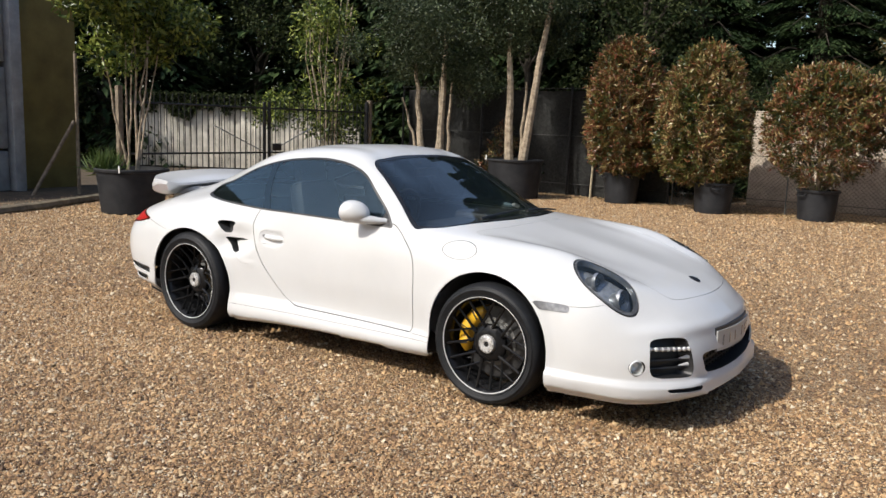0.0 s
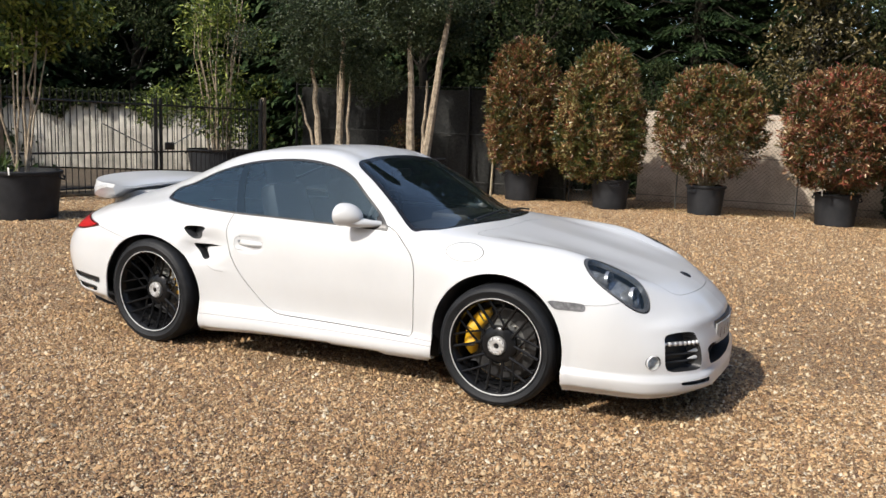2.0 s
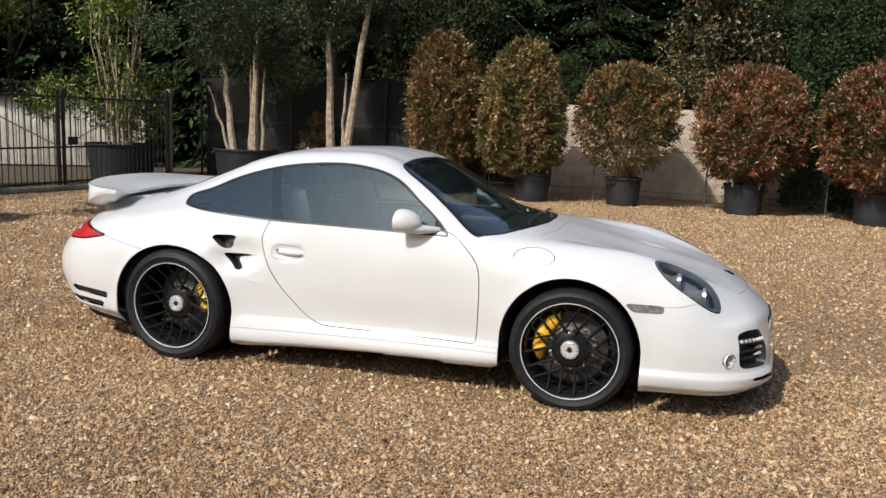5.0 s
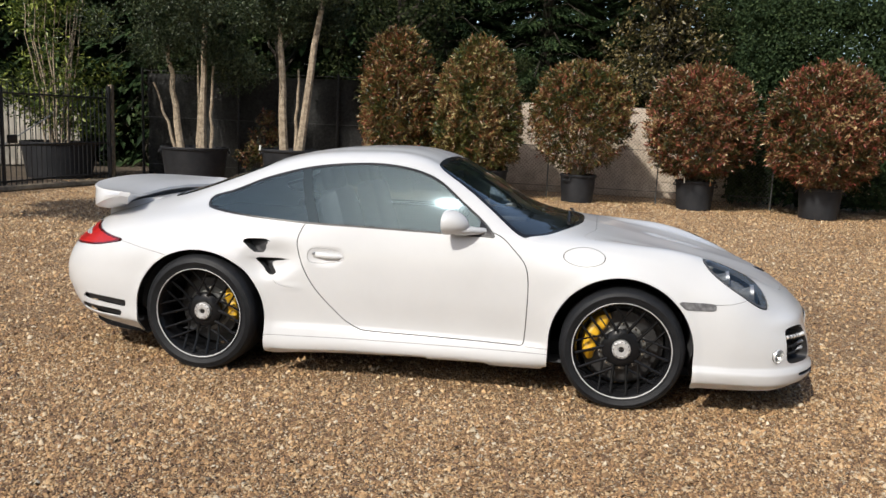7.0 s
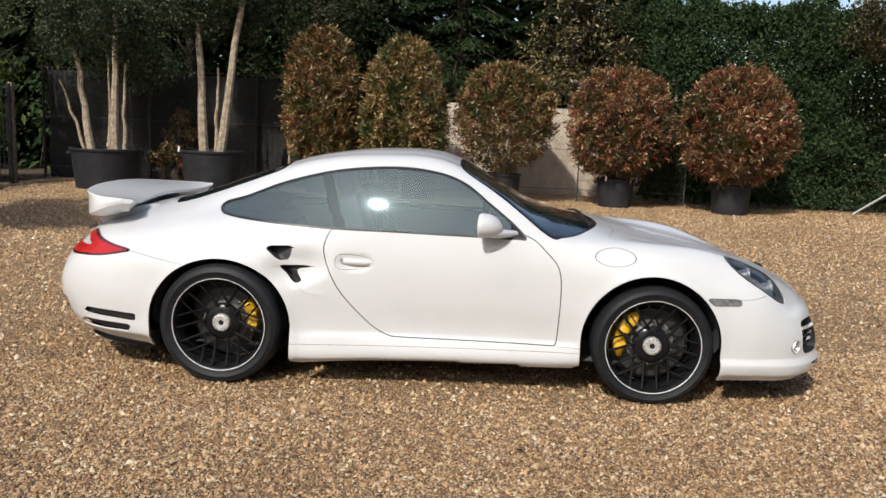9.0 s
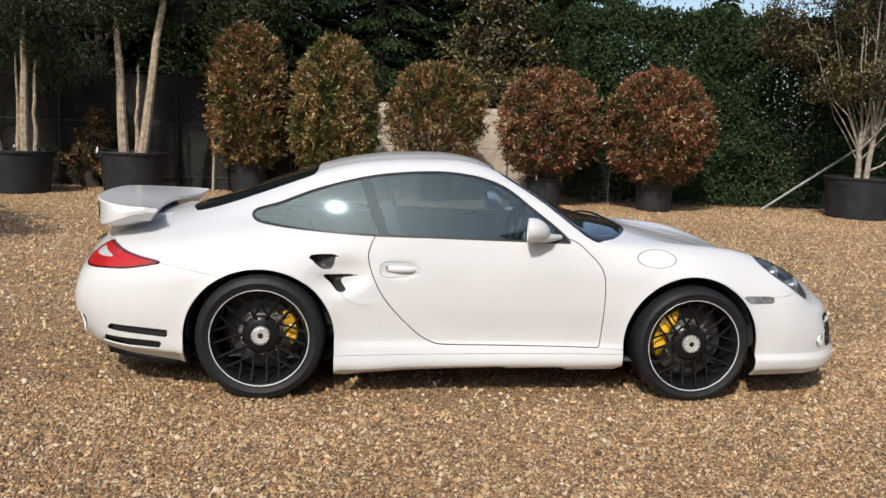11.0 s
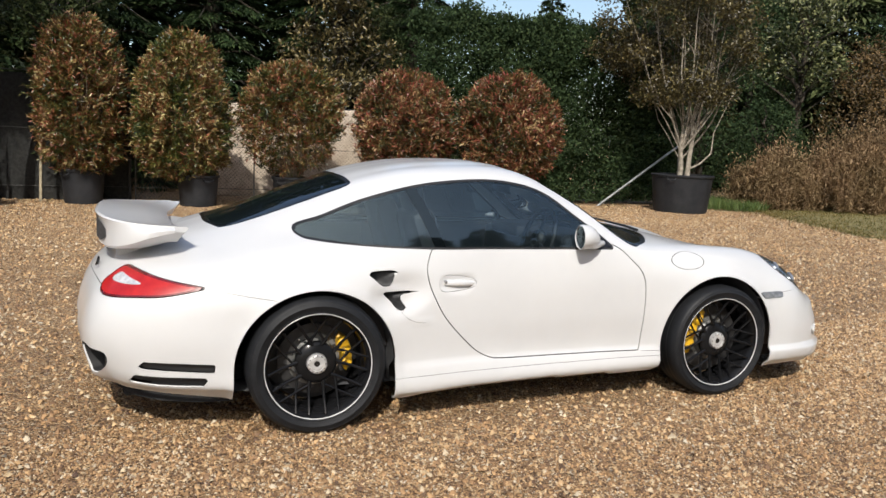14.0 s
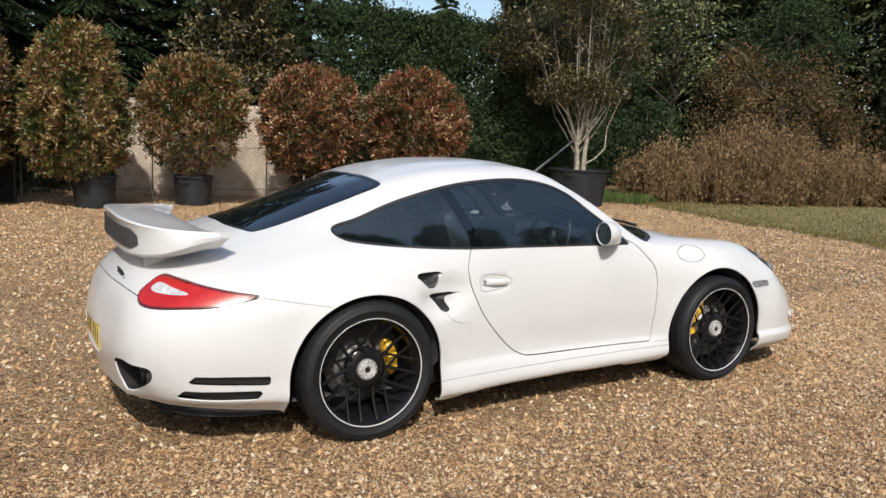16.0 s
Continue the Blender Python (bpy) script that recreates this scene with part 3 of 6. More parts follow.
skin.cut("side_glass", pillar, "pillar")
skin.cut("side_glass", lambda P: P[:, 0] + .6, "quarter_glass")
skin.cut("side_glass", lambda P: .375 - P[:, 0], "mirror_sail")
screen_field = plan([(.068, -.2), (.068, -.1), (.068, 0.), (.068, .2), (.078, .42), (.115, .525), (.25, .585), (.45, .668), (.60, .742), (.655, .722), (.76, .625), (.86, .42), (.908, .2), (.915, 0.), (.915, -.1), (.915, -.2)], .7)
skin.cut("body", screen_field, "screen_edge")
skin.cut("screen_edge", shifted(screen_field, .028), "windscreen")
rear_field = plan([(-.940, -.2), (-.940, -.1), (-.940, 0.), (-.938, .2), (-.935, .40), (-.965, .455), (-1.10, .445), (-1.40, .425), (-1.565, .415), (-1.61, .38), (-1.66, .2), (-1.665, 0.), (-1.665, -.1), (-1.665, -.2)], .7)
skin.cut("body", rear_field, "rear_edge")
skin.cut("rear_edge", shifted(rear_field, .022), "rear_window")


# lamps
def headlamp_field(P):
    dx, dy = P[:, 0] - 1.727, np.abs(P[:, 1]) - .645
    c, s = math.cos(-.02), math.sin(-.02)
    d = (np.hypot((dx * c + dy * s) / .172, (dy * c - dx * s) / .098) - 1) * .1
    return np.maximum(d, .5 - P[:, 2])


skin.panel("body", headlamp_field, "headlamp", .002)
skin.cut("headlamp", lambda P: -(headlamp_field(P) + .009), "headlamp_frame")


def around_rear(outline):
    poly = closed_curve(outline)
    return lambda P: np.maximum(outline_distance(poly, np.stack([P[:, 0] + np.abs(P[:, 1]), P[:, 2]], 1)), P[:, 0] + 1.6)


tail_field = around_rear([(-1.59, .69), (-1.565, .722), (-1.50, .765), (-1.38, .762), (-1.19, .746), (-.97, .723), (-.825, .706), (-.90, .686), (-1.04, .664), (-1.2, .655), (-1.42, .645), (-1.54, .655)])
skin.panel("body", tail_field, "tail_lamp", .002)
skin.cut("tail_lamp", lambda P: -(tail_field(P) + .009), "tail_edge")
skin.cut("tail_lamp", around_rear([(-1.51, .713), (-1.47, .738), (-1.36, .727), (-1.24, .714), (-1.22, .706), (-1.33, .70), (-1.46, .702)]), "reversing_lamp")
skin.cut("body", flank([(1.43, .601), (1.50, .602), (1.60, .600), (1.618, .59), (1.614, .566), (1.55, .563), (1.475, .563), (1.45, .58)], .5), "side_marker")


def fog_field(P):
    return np.maximum(np.hypot((P[:, 0] - 1.955) * 1.05, P[:, 2] - .340) - .036, .5 - np.abs(P[:, 1]))


skin.cut("body", fog_field, "drop")
# openings
skin.cut("body", flank([(-.945, 0.763), (-.90, 0.771), (-.80, 0.773), (-.70, 0.770), (-.76, 0.761), (-.800, 0.751), (-.806, 0.726), (-.814, 0.699), (-.845, 0.694), (-.87, 0.697), (-.915, 0.735)], .5), "intake")
skin.cut("body", flank([(-.865, 0.662), (-.82, 0.667), (-.74, 0.667), (-.645, 0.665), (-.71, 0.657), (-.772, 0.641), (-.762, 0.616), (-.742, 0.585), (-.765, 0.573), (-.792, 0.581), (-.825, 0.621)], .5), "intake")
skin.cut("body", flank([(-1.988, .336), (-1.955, .372), (-1.80, .368), (-1.645, .361), (-1.652, .320), (-1.80, .327)], .4, 1), "vent")
skin.cut("body", flank([(-2.024, .262), (-1.992, .305), (-1.84, .302), (-1.672, .298), (-1.698, .255), (-1.86, .256)], .4, 1), "vent")
skin.cut("body", face_on([(.50, .385), (.57, .412), (.66, .404), (.725, .393), (.712, .34), (.65, .297), (.57, .262), (.515, .285)], -1), "tailpipe_recess")
skin.cut("body", face_on([(.520, .468), (.60, .478), (.668, .470), (.690, .44), (.704, .37), (.702, .315), (.678, .292), (.60, .288), (.530, .288), (.510, .31), (.507, .38), (.507, .44)], 1), "front_recess")
skin.cut("body", face_on([(-.2, .380), (-.1, .380), (.0, .380), (.2, .380), (.36, .384), (.425, .376), (.425, .34), (.40, .295), (.34, .280), (.2, .272), (0, .268), (-.1, .268), (-.2, .268)], 1), "centre_recess")
skin.cut("body", face_on([(.47, .240), (.57, .240), (.655, .240), (.645, .222), (.57, .216), (.485, .217)], 1), "slit_recess")
skin.cut("body", face_on([(0., .355), (.27, .355), (.285, .37), (.285, .48), (.27, .495), (0., .495), (-.27, .495), (-.27, .355)], -1, 1), "plate_recess")
# panels
DOOR = [(-0.592, 0.872), (-0.628, 0.791), (-0.626, 0.731), (-0.6, 0.651), (-0.547, 0.551), (-0.483, 0.471), (-0.415, 0.402), (-0.346, 0.341), (-0.276, 0.305), (-0.206, 0.295), (0.087, 0.293), (0.4, 0.291), (0.62, 0.289), (0.648, 0.296),
        (0.655, 0.351), (0.66, 0.491), (0.66, 0.611), (0.65, 0.691), (0.624, 0.746), (0.565, 0.806), (0.505, 0.858), (0.43, 0.885), (0.3, 0.9), (-0.1, 0.9), (-0.53, 0.9)]
door_field = flank(DOOR, .5)
skin.panel("body", door_field, "door", .0026)
HANDLE = [(-0.566, 0.695), (-0.560, 0.724), (-0.528, 0.737), (-0.468, 0.736), (-0.408, 0.727), (-0.370, 0.713), (-0.358, 0.695), (-0.370, 0.679), (-0.408, 0.666), (-0.468, 0.657), (-0.528, 0.655), (-0.560, 0.667)]
skin.panel("door", flank(HANDLE, .5), "handle_plate", .0011)


def flap_field(P):
    return np.maximum((np.hypot((P[:, 0] - .942) / .108, (P[:, 2] - .788) / .046) - 1) * .046, .5 - np.abs(P[:, 1]))


skin.panel("body", flap_field, "fuel_flap", .0011)
hood_field = plan([(.99, -.2), (.99, -.1), (.99, 0.), (.99, .2), (.985, .36), (.935, .60), (1.05, .625), (1.3, .565), (1.55, .505), (1.75, .475), (1.90, .455), (1.985, .405), (2.03, .27), (2.052, .13), (2.058, 0.), (2.058, -.1), (2.058, -.2)], .5)
skin.panel("body", hood_field, "hood", .0011)
for line, low in (([(1.612, .595), (1.70, .600), (1.765, .614), (1.80, .63)], .55), ([(-1.72, .655), (-1.60, .687), (-1.50, .670), (-1.38, .652)][1:], .6), ([(-1.73, .7085), (-1.60, .687)], .6),
                  ([(.66, .285), (.82, .282)], .5), ([(-.772, .570), (-.735, .532), (-.690, .514), (-.635, .510)], .5), ([(-.80, .238), (-.70, .240), (0., .250), (.80, .256)], .5)):
    side_groove(line, .0010, low)
groove(lambda P: P[:, 2] - .678 - .03 * (1 - (P[:, 1] / .55)**2), .0016, lambda P: np.maximum(np.abs(P[:, 1]) - .56, P[:, 0] + 1.9))

skin.piece("body", "body", PAINT, car, 0, 0., .008, label="glossy white painted body shell")
skin.piece("hood", "hood", PAINT, car)
skin.piece("panel_joint", "joint", TRIM, car, 0, -.010, 0)
skin.piece("windscreen", "windscreen", SCREEN, car, 0, -.004, 0, "raked tinted windscreen").visible_shadow = False
skin.piece("windscreen_frame", "screen_edge", SATIN, car, 0, -.002, .02)
skin.piece("rear_window", "rear_window", DARK_PANE, car, 0, -.004, 0, "dark tinted rear window")
skin.piece("rear_window_frame", "rear_edge", SATIN, car, 0, -.002, .02)


def bend_glass(pane, side):
    """Gives a side window the even barrel curve of bent glass."""
    normals = []
    for v in pane.data.vertices:
        turn = float(np.interp(v.co.x, (-.9, -.31, -.17, .26), (-.147, -.081, -.071, -.052)))
        normals.append(Vector((turn, side, .473 + .35 * (v.co.z - 1.0))).normalized())
    pane.data.normals_split_custom_set_from_vertices(normals)
    pane.visible_shadow = False


doors = {}
for side in (-1, 1):
    doors[side] = skin.piece("door", "door", PAINT, car, side)
    skin.piece("window_seal", "seal", TRIM, car, side, -.001, .016)
    bend_glass(skin.piece("door_pillar", "pillar", PILLAR, car, side, -.002, 0), side)
    bend_glass(skin.piece("door_window", "side_glass", PANE, doors[side], side, -.004, 0), side)
    bend_glass(skin.piece("quarter_window", "quarter_glass", PANE, car, side, -.004, 0), side)
    skin.piece("mirror_sail", "mirror_sail", SATIN, doors[side], side, 0, .01)
    skin.piece("fuel_flap" if side < 0 else "fender_panel", "fuel_flap", PAINT, car, side)
    lamp = skin.piece("headlamp", "headlamp", LENS, car, side, .001, 0, "oval clear headlamp with dark housing")
    lamp.visible_shadow = False
    skin.piece("lamp_frame", "headlamp_frame", LAMP_RING, lamp, side, 0, .03)
    skin.piece("lamp_bucket", "headlamp", BUCKET, lamp, side, -.055, 0)
    for px, py, pz, r in ((1.665, .645, .700, .047), (1.795, .635, .628, .052)):
        bm = bmesh.new()
        aim = look((px, side * py, pz), (px + 1, side * (py + .12), pz + .12))
        lathe(bm, [(r, -.012), (r * .98, -.03), (r * .80, -.01), (r * .62, .03), (.02, .045), (.002, .046)], 28, "z", aim)
        part("reflector", bm, CUP, lamp)
        bm = bmesh.new()
        bmesh.ops.create_uvsphere(bm, u_segments=20, v_segments=12, radius=r * .55, matrix=aim @ Matrix.Translation((0, 0, -.005)))
        part("projector_lens", bm, LENS, lamp).visible_shadow = False
    tail = skin.piece("tail_lamp", "tail_lamp", RED, car, side, .003, .02, "wraparound red tail lamp")
    skin.piece("lamp_edge", "tail_edge", DARK_RED, tail, side, .003, .02)
    skin.piece("reversing_lamp", "reversing_lamp", LAMP_WHITE, tail, side, .004, .01)
    skin.piece("side_marker", "side_marker", GREY_LENS, car, side, .003, .012, "smoked grey side marker lamp")
    skin.piece("bumper_vent", "vent", TRIM, car, side, -.022, 0)

    # door mirror
    mirror = bmesh.new()
    rings = []
    for x, r, drop in ((.330, .03, .012), (.328, .16, .012), (.322, .34, .010), (.310, .54, .007), (.293, .74, .004), (.272, .88, .001), (.250, .965, 0), (.228, 1., 0), (.214, .995, 0), (.207, .97, 0), (.205, .93, 0), (.214, .90, 0)):
        ring = []
        for k in range(32):
            a = 2 * math.pi * k / 32
            c, w = math.cos(a), math.sin(a)
            flat = .94 if w < 0 else 1.
            ring.append(mirror.verts.new((x - .012 * c * r, side * (.848 + .080 * c * r - .10 * (x - .204)), .930 - drop + .068 * flat * w * r)))
        rings.append(ring)
    for p, q in zip(rings, rings[1:]):
        for k in range(32):
            mirror.faces.new((p[k], p[(k + 1) % 32], q[(k + 1) % 32], q[k]))
    mirror.faces.new(rings[0])
    housing = part("door_mirror", mirror, PAINT, doors[side], "white teardrop door mirror")
    bm = bmesh.new()
    tube(bm, [(.25, side * .85, .900), (.31, side * .815, .892), (.36, side * .775, .885), (.40, side * .74, .882)], [.042, .040, .028, .024], 16)
    for v in bm.verts:
        v.co.z = .889 + (v.co.z - .889) * .72
    part("mirror_arm", bm, PAINT, doors[side])
    bm = bmesh.new()
    bmesh.ops.create_circle(bm, cap_ends=True, radius=1, segments=28)
    for v in bm.verts:
        v.co = (.2105 - .011 * v.co.x, side * (.848 + v.co.x * .074), .929 + v.co.y * .061)
    bmesh.ops.solidify(bm, geom=bm.faces[:], thickness=.003)
    part("mirror_glass", bm, MIRROR, doors[side])

    # pull handle in its dish, with the lock
    skin.piece("handle_plate", "handle_plate", PAINT, doors[side], side)
    bm = bmesh.new()
    w = skin_at(-.455, .66) + .002
    tube(bm, [(-.556, side * (w - .018), .701), (-.528, side * (w - .003), .698), (-.468, side * (w + .001), .696), (-.403, side * (w - .003), .694), (-.363, side * (w - .018), .693)], [.011, .0165, .018, .0165, .010], 14)
    part("door_handle", bm, PAINT, doors[side])
    bm = bmesh.new()
    lathe(bm, [(.008, -.01), (.008, .004), (.006, .006), (.0005, .006)], 16, "z", look((-.532, side * (w + .008), .7065), (-.532, side * 9, .7065)) @ pose(0, 0, -.004, 180))
    part("door_lock", bm, CUP, doors[side])

    # fog lamp
    bm = bmesh.new()
    fy = skin_at(1.955, .34)
    aim = look((1.955, side * fy, .34), (2.9, side * (fy + .9), .34)) @ pose(0, 0, 0, 180)
    lathe(bm, [(.037, -.004), (.034, .004), (.030, -.01), (.020, -.028), (.001, -.034)], 24, "z", aim)
    fog = part("fog_lamp", bm, LAMP_WHITE, car)
    bm = bmesh.new()
    lathe(bm, [(.031, 0), (.02, .007), (.001, .010)], 24, "z", aim)
    part("fog_lens", bm, LENS, fog).visible_shadow = False

    # air intake of the front bumper: slats, dividers, daytime lamp
    grille = empty("intake_grille")
    grille.parent = car
    for z in (.325, .365):
        bm = bmesh.new()
        tube(bm, [(2.105, side * .495, z), (2.065, side * .57, z), (1.995, side * .655, z), (1.950, side * .700, z)], .007, 8)
        part("slat", bm, TRIM, grille)
    for z in (.338, .375):
        bm = bmesh.new()
        tube(bm, [(2.125, side * .468, z + .004), (2.115, side * .50, z), (2.085, side * .545, z - .002)], [.004, .012, .002], 8)
        part("fin", bm, PAINT, grille)
    daylamp = bmesh.new()
    tube(daylamp, [(2.105, side * .510, .417), (2.072, side * .570, .419), (2.02, side * .635, .421), (1.970, side * .684, .423)], [.009, .012, .012, .008], 10)
    strip = part("daytime_lamp", daylamp, GREY_LENS, grille, "strip of small clear lamps")
    for k in range(8):
        s = k / 7
        bm = bmesh.new()
        bmesh.ops.create_icosphere(bm, subdivisions=2, radius=.0115, matrix=Matrix.Translation((2.118 - .130 * s**1.15, side * (.508 + .168 * s), .418 + .005 * s)))
        part("bulb", bm, LAMP_WHITE, strip)
    # flank intake: its deep end is coloured dark for the shade inside
    def sink(c):
        if c.z > .681:
            front, length = (-.70, .22) if c.z > .759 else (-.79, .13)
        else:
            front, length = (-.645, .20) if c.z > .653 else (-.736 - .85 * (c.z - .589), .10)
        return 0, -side * .085 * max(0., min(1., (front - c.x) / length))**.8, 0

    scoop = recess("flank_intake", "intake", PAINT, car, side, sink)
    scoop.data.materials.append(INTAKE)
    for face in scoop.data.polygons:
        if face.center.x < (-.79 if face.center.z > .681 else -.715) - .35 * max(0., .03 - abs(face.center.z - (.736 if face.center.z > .681 else .626))):
            face.material_index = 1
    recess("tailpipe_recess", "tailpipe_recess", TRIM, car, side, lambda c: (.09, -side * .02, 0))
    recess("bumper_intake", "front_recess", TRIM, car, side, lambda c: (-.075, -side * .01, 0))
    recess("bumper_slit", "slit_recess", TRIM, car, side, lambda c: (-.03, 0, 0))
    # exhaust
    bm = bmesh.new()
    aim = Matrix.Translation((-2.075, side * .59, .338)) @ pose(0, 0, 0, 0, -90, 0)
    rings = lathe(bm, [(.058, -.10), (.060, .04), (.057, .046), (.053, .04), (.050, -.08), (.001, -.08)], 32, "z", aim)
    for v in bm.verts:
        v.co.y = side * .59 + (v.co.y - side * .59) * 1.35
    part("exhaust_pipe", bm, TAILPIPE, car)

recess("centre_intake", "centre_recess", TRIM, car, 0, lambda c: (-.09, 0, 0))
recess("plate_recess", "plate_recess", PAINT, car, 0, lambda c: (.045, 0, 0))
# dark linings behind every opening
for side in (-1, 1):
    for cx, r, top, brim in ((1.153, .372, .703, .805), (-1.183, .386, .694, .855)):
        bm = bmesh.new()
        ring = lathe(bm, [(r, side * .20), (r, side * brim)], 40, "y", Matrix.Translation((cx, 0, .33)))
        for v in ring[0] + ring[1]:
            if v.co.z > .33:
                v.co.z = .33 + (v.co.z - .33) * (top - .33) / r
            else:
                v.co.x = cx + r * (1 if v.co.x > cx else -1)
                v.co.z = max(v.co.z, .19)
                v.co.y = max(.08 - brim, min(brim - .08, v.co.y))
        bm.faces.new(ring[0])
        part("wheel_well", bm, WELL, car)
bm = bmesh.new()
box(bm, -2.05, 1.95, -.58, .58, .135, .27, .02)
box(bm, -.78, .77, -.70, .70, .16, .29, .02)
box(bm, 1.5, 2.08, -.48, .48, .15, .24, .01)
part("underbody", bm, MATT, car)
# matt black undertray, added to deepen the shade under the tail
bm = bmesh.new()
rows = []
for x, w, z0 in ((-1.56, .79, .15), (-1.72, .775, .15), (-1.88, .73, .155), (-1.99, .66, .165), (-2.07, .55, .18), (-2.12, .40, .19)):
    rows.append([bm.verts.new((x, s * w, z)) for s, z in ((-1, z0), (1, z0), (1, .25), (-1, .25))])
for a, b in zip(rows, rows[1:]):
    for k in range(4):
        bm.faces.new((a[k], a[(k + 1) % 4], b[(k + 1) % 4], b[k]))
bm.faces.new(rows[0])
bm.faces.new(rows[-1][::-1])
part("shade_undertray", bm, MATT, car, "dark rear undertray added to deepen the shade below the bumper")
bm = bmesh.new()
box(bm, 1.62, 1.93, -.60, .60, .20, .46, .04)
part("inner_structure", bm, WELL, car)
bm = bmesh.new()
box(bm, -2.02, -1.62, -.58, .58, .23, .60, .05)
part("inner_structure", bm, WELL, car)
bm = bmesh.new()
for y in np.arange(-.40, .41, .05):
    box(bm, 2.125, 2.14, y - .004, y + .004, .265, .385)
for z in (.29, .32, .35):
    box(bm, 2.125, 2.14, -.42, .42, z - .004, z + .004)
part("centre_grille", bm, TRIM, car)

# cabin
bm = bmesh.new()
box(bm, -1.10, .62, -.70, .70, .29, .36, .02)
box(bm, -1.70, -1.02, -.60, .60, .36, .80, .08)
for side in (-1, 1):
    box(bm, -.62, .55, side * .735 - .03, side * .735 + .03, .36, .845, .02)
    box(bm, -1.20, -.60, side * .68 - .06, side * .68 + .06, .36, .845, .02)
part("cabin_lining", bm, LEATHER, car)
bm = bmesh.new()
box(bm, .30, .80, -.70, .70, .50, .845, .05)
box(bm, .28, .56, .10, .52, .80, .882, .03)
part("dashboard", bm, LEATHER, car, "black leather dashboard")
for side in (-1, 1):
    seat = empty("seat")
    seat.parent = car
    bm = bmesh.new()
    box(bm, -.42, .10, side * .37 - .24, side * .37 + .24, .36, .54, .05)
    part("cushion", bm, LEATHER, seat)
    bm = bmesh.new()
    box(bm, -.07, .07, -.23, .23, 0, .58, .05)
    for v in bm.verts:
        k = v.co.z / .58
        v.co.y *= 1 - .28 * k * k
    bmesh.ops.transform(bm, matrix=pose(-.40, side * .37, .48, 0, -17, 0), verts=bm.verts)
    part("backrest", bm, LEATHER, seat)
    bm = bmesh.new()
    box(bm, -.045, .045, -.13, .13, 0, .17, .04)
    bmesh.ops.transform(bm, matrix=pose(-.565, side * .37, 1.02, 0, -14, 0), verts=bm.verts)
    part("headrest", bm, LEATHER, seat)
bm = bmesh.new()
aim = look((.20, -.37, .86), (-.5, -.37, 1.08))
bmesh.ops.create_circle(bm, radius=.18, segments=40)
ringpts = [aim @ v.co for v in bm.verts]
bm.free()
bm = bmesh.new()
tube(bm, ringpts + ringpts[:2], .015, 10, False)
for a in (0, 13, 27):
    tube(bm, [ringpts[a], aim @ Vector((0, 0, 0))], .012, 8)
lathe(bm, [(.001, .03), (.05, .025), (.06, 0), (.05, -.02)], 20, "z", aim)
part("steering_wheel", bm, LEATHER, car)
bm = bmesh.new()
box(bm, .095, .13, -.11, .11, 1.10, 1.155, .012)
part("rear_view_mirror", bm, TRIM, car)
for y, dy in ((-.42, .52), (.10, .46)):
    bm = bmesh.new()
    pts = [(.845 - .03 * s - .02 * abs(y + dy * s), y + dy * s) for s in (0, .25, .5, .75, 1)]
    tube(bm, [(x, w, top_at(x, w) + .014) for x, w in pts], [.009, .008, .007, .006, .004], 8)
    part("wiper", bm, TRIM, car)

# rear wing: a deep blade with rounded ends and an open slot behind
def wing_section(y):
    """Outline of the wing at a place across the car: leading edge, top, tail, underside."""
    k = min(1., abs(y) / .665)
    tail_x = -1.778 - .405 * max(0., 1 - k**3.6)**.5
    nose_x = -1.752 - .085 * (1 - k**2)
    depth = nose_x - tail_x
    top = 1.000 - .040 * k**2
    low = .826 + .110 * k**9
    thin = 1 - k**5
    mid = (top + low) / 2
    return [(nose_x, top - .050 * thin - .004), (nose_x - depth * .12, top - .034 * thin), (nose_x - depth * .35, top - .020 * thin), (nose_x - depth * .7, top - .008 * thin), (tail_x + depth * .03, top + .003), (tail_x, top - .004),
            (tail_x + depth * .030, top - .016 * thin - .005), (tail_x + depth * .045, mid), (tail_x + depth * .04, low + .022 * thin), (tail_x + depth * .09, low + .004), (tail_x + depth * .30, low - .006 * (1 - k)),
            (nose_x - depth * .42, low + .020 * thin), (nose_x - depth * .18, max(low + .004, top - .085)), (nose_x - depth * .01, top - .064 * thin - .008)]


BULGE = (0, 0, 0, 0, 0, 0, .3, 1., .9, .5, .2, 0, 0, 0)
bm = bmesh.new()
rows = []
for y in [.665 * math.sin(a) for a in np.linspace(-1.5, 1.5, 65)]:
    rows.append([bm.verts.new((x, y * (1 + .055 * b * (abs(y) / .665)**2), z)) for (x, z), b in zip(wing_section(y), BULGE)])
for a, b in zip(rows, rows[1:]):
    for k in range(14):
        bm.faces.new((a[k], a[(k + 1) % 14], b[(k + 1) % 14], b[k]))
bm.faces.new(rows[0])
bm.faces.new(rows[-1][::-1])
wing = part("rear_wing", bm, PAINT, car, "white raised rear wing")
bm = bmesh.new()
strip_rows = []
for y in np.linspace(-.46, .46, 33):
    o = wing_section(y)
    end = 1 - max(0., (abs(y) - .41) / .05) * .55
    mid = (o[6][1] + o[8][1]) / 2
    strip_rows.append([bm.verts.new((o[7][0] - .010, y, mid + end * dz)) for dz in (.047, .0, -.040)])
for a, b in zip(strip_rows, strip_rows[1:]):
    for k in range(2):
        bm.faces.new((a[k], a[k + 1], b[k + 1], b[k]))
bmesh.ops.solidify(bm, geom=bm.faces[:], thickness=.008)
part("wing_grille", bm, MESH_GREY, wing, "grey mesh slot under the wing edge")
bm = bmesh.new()
rows = []
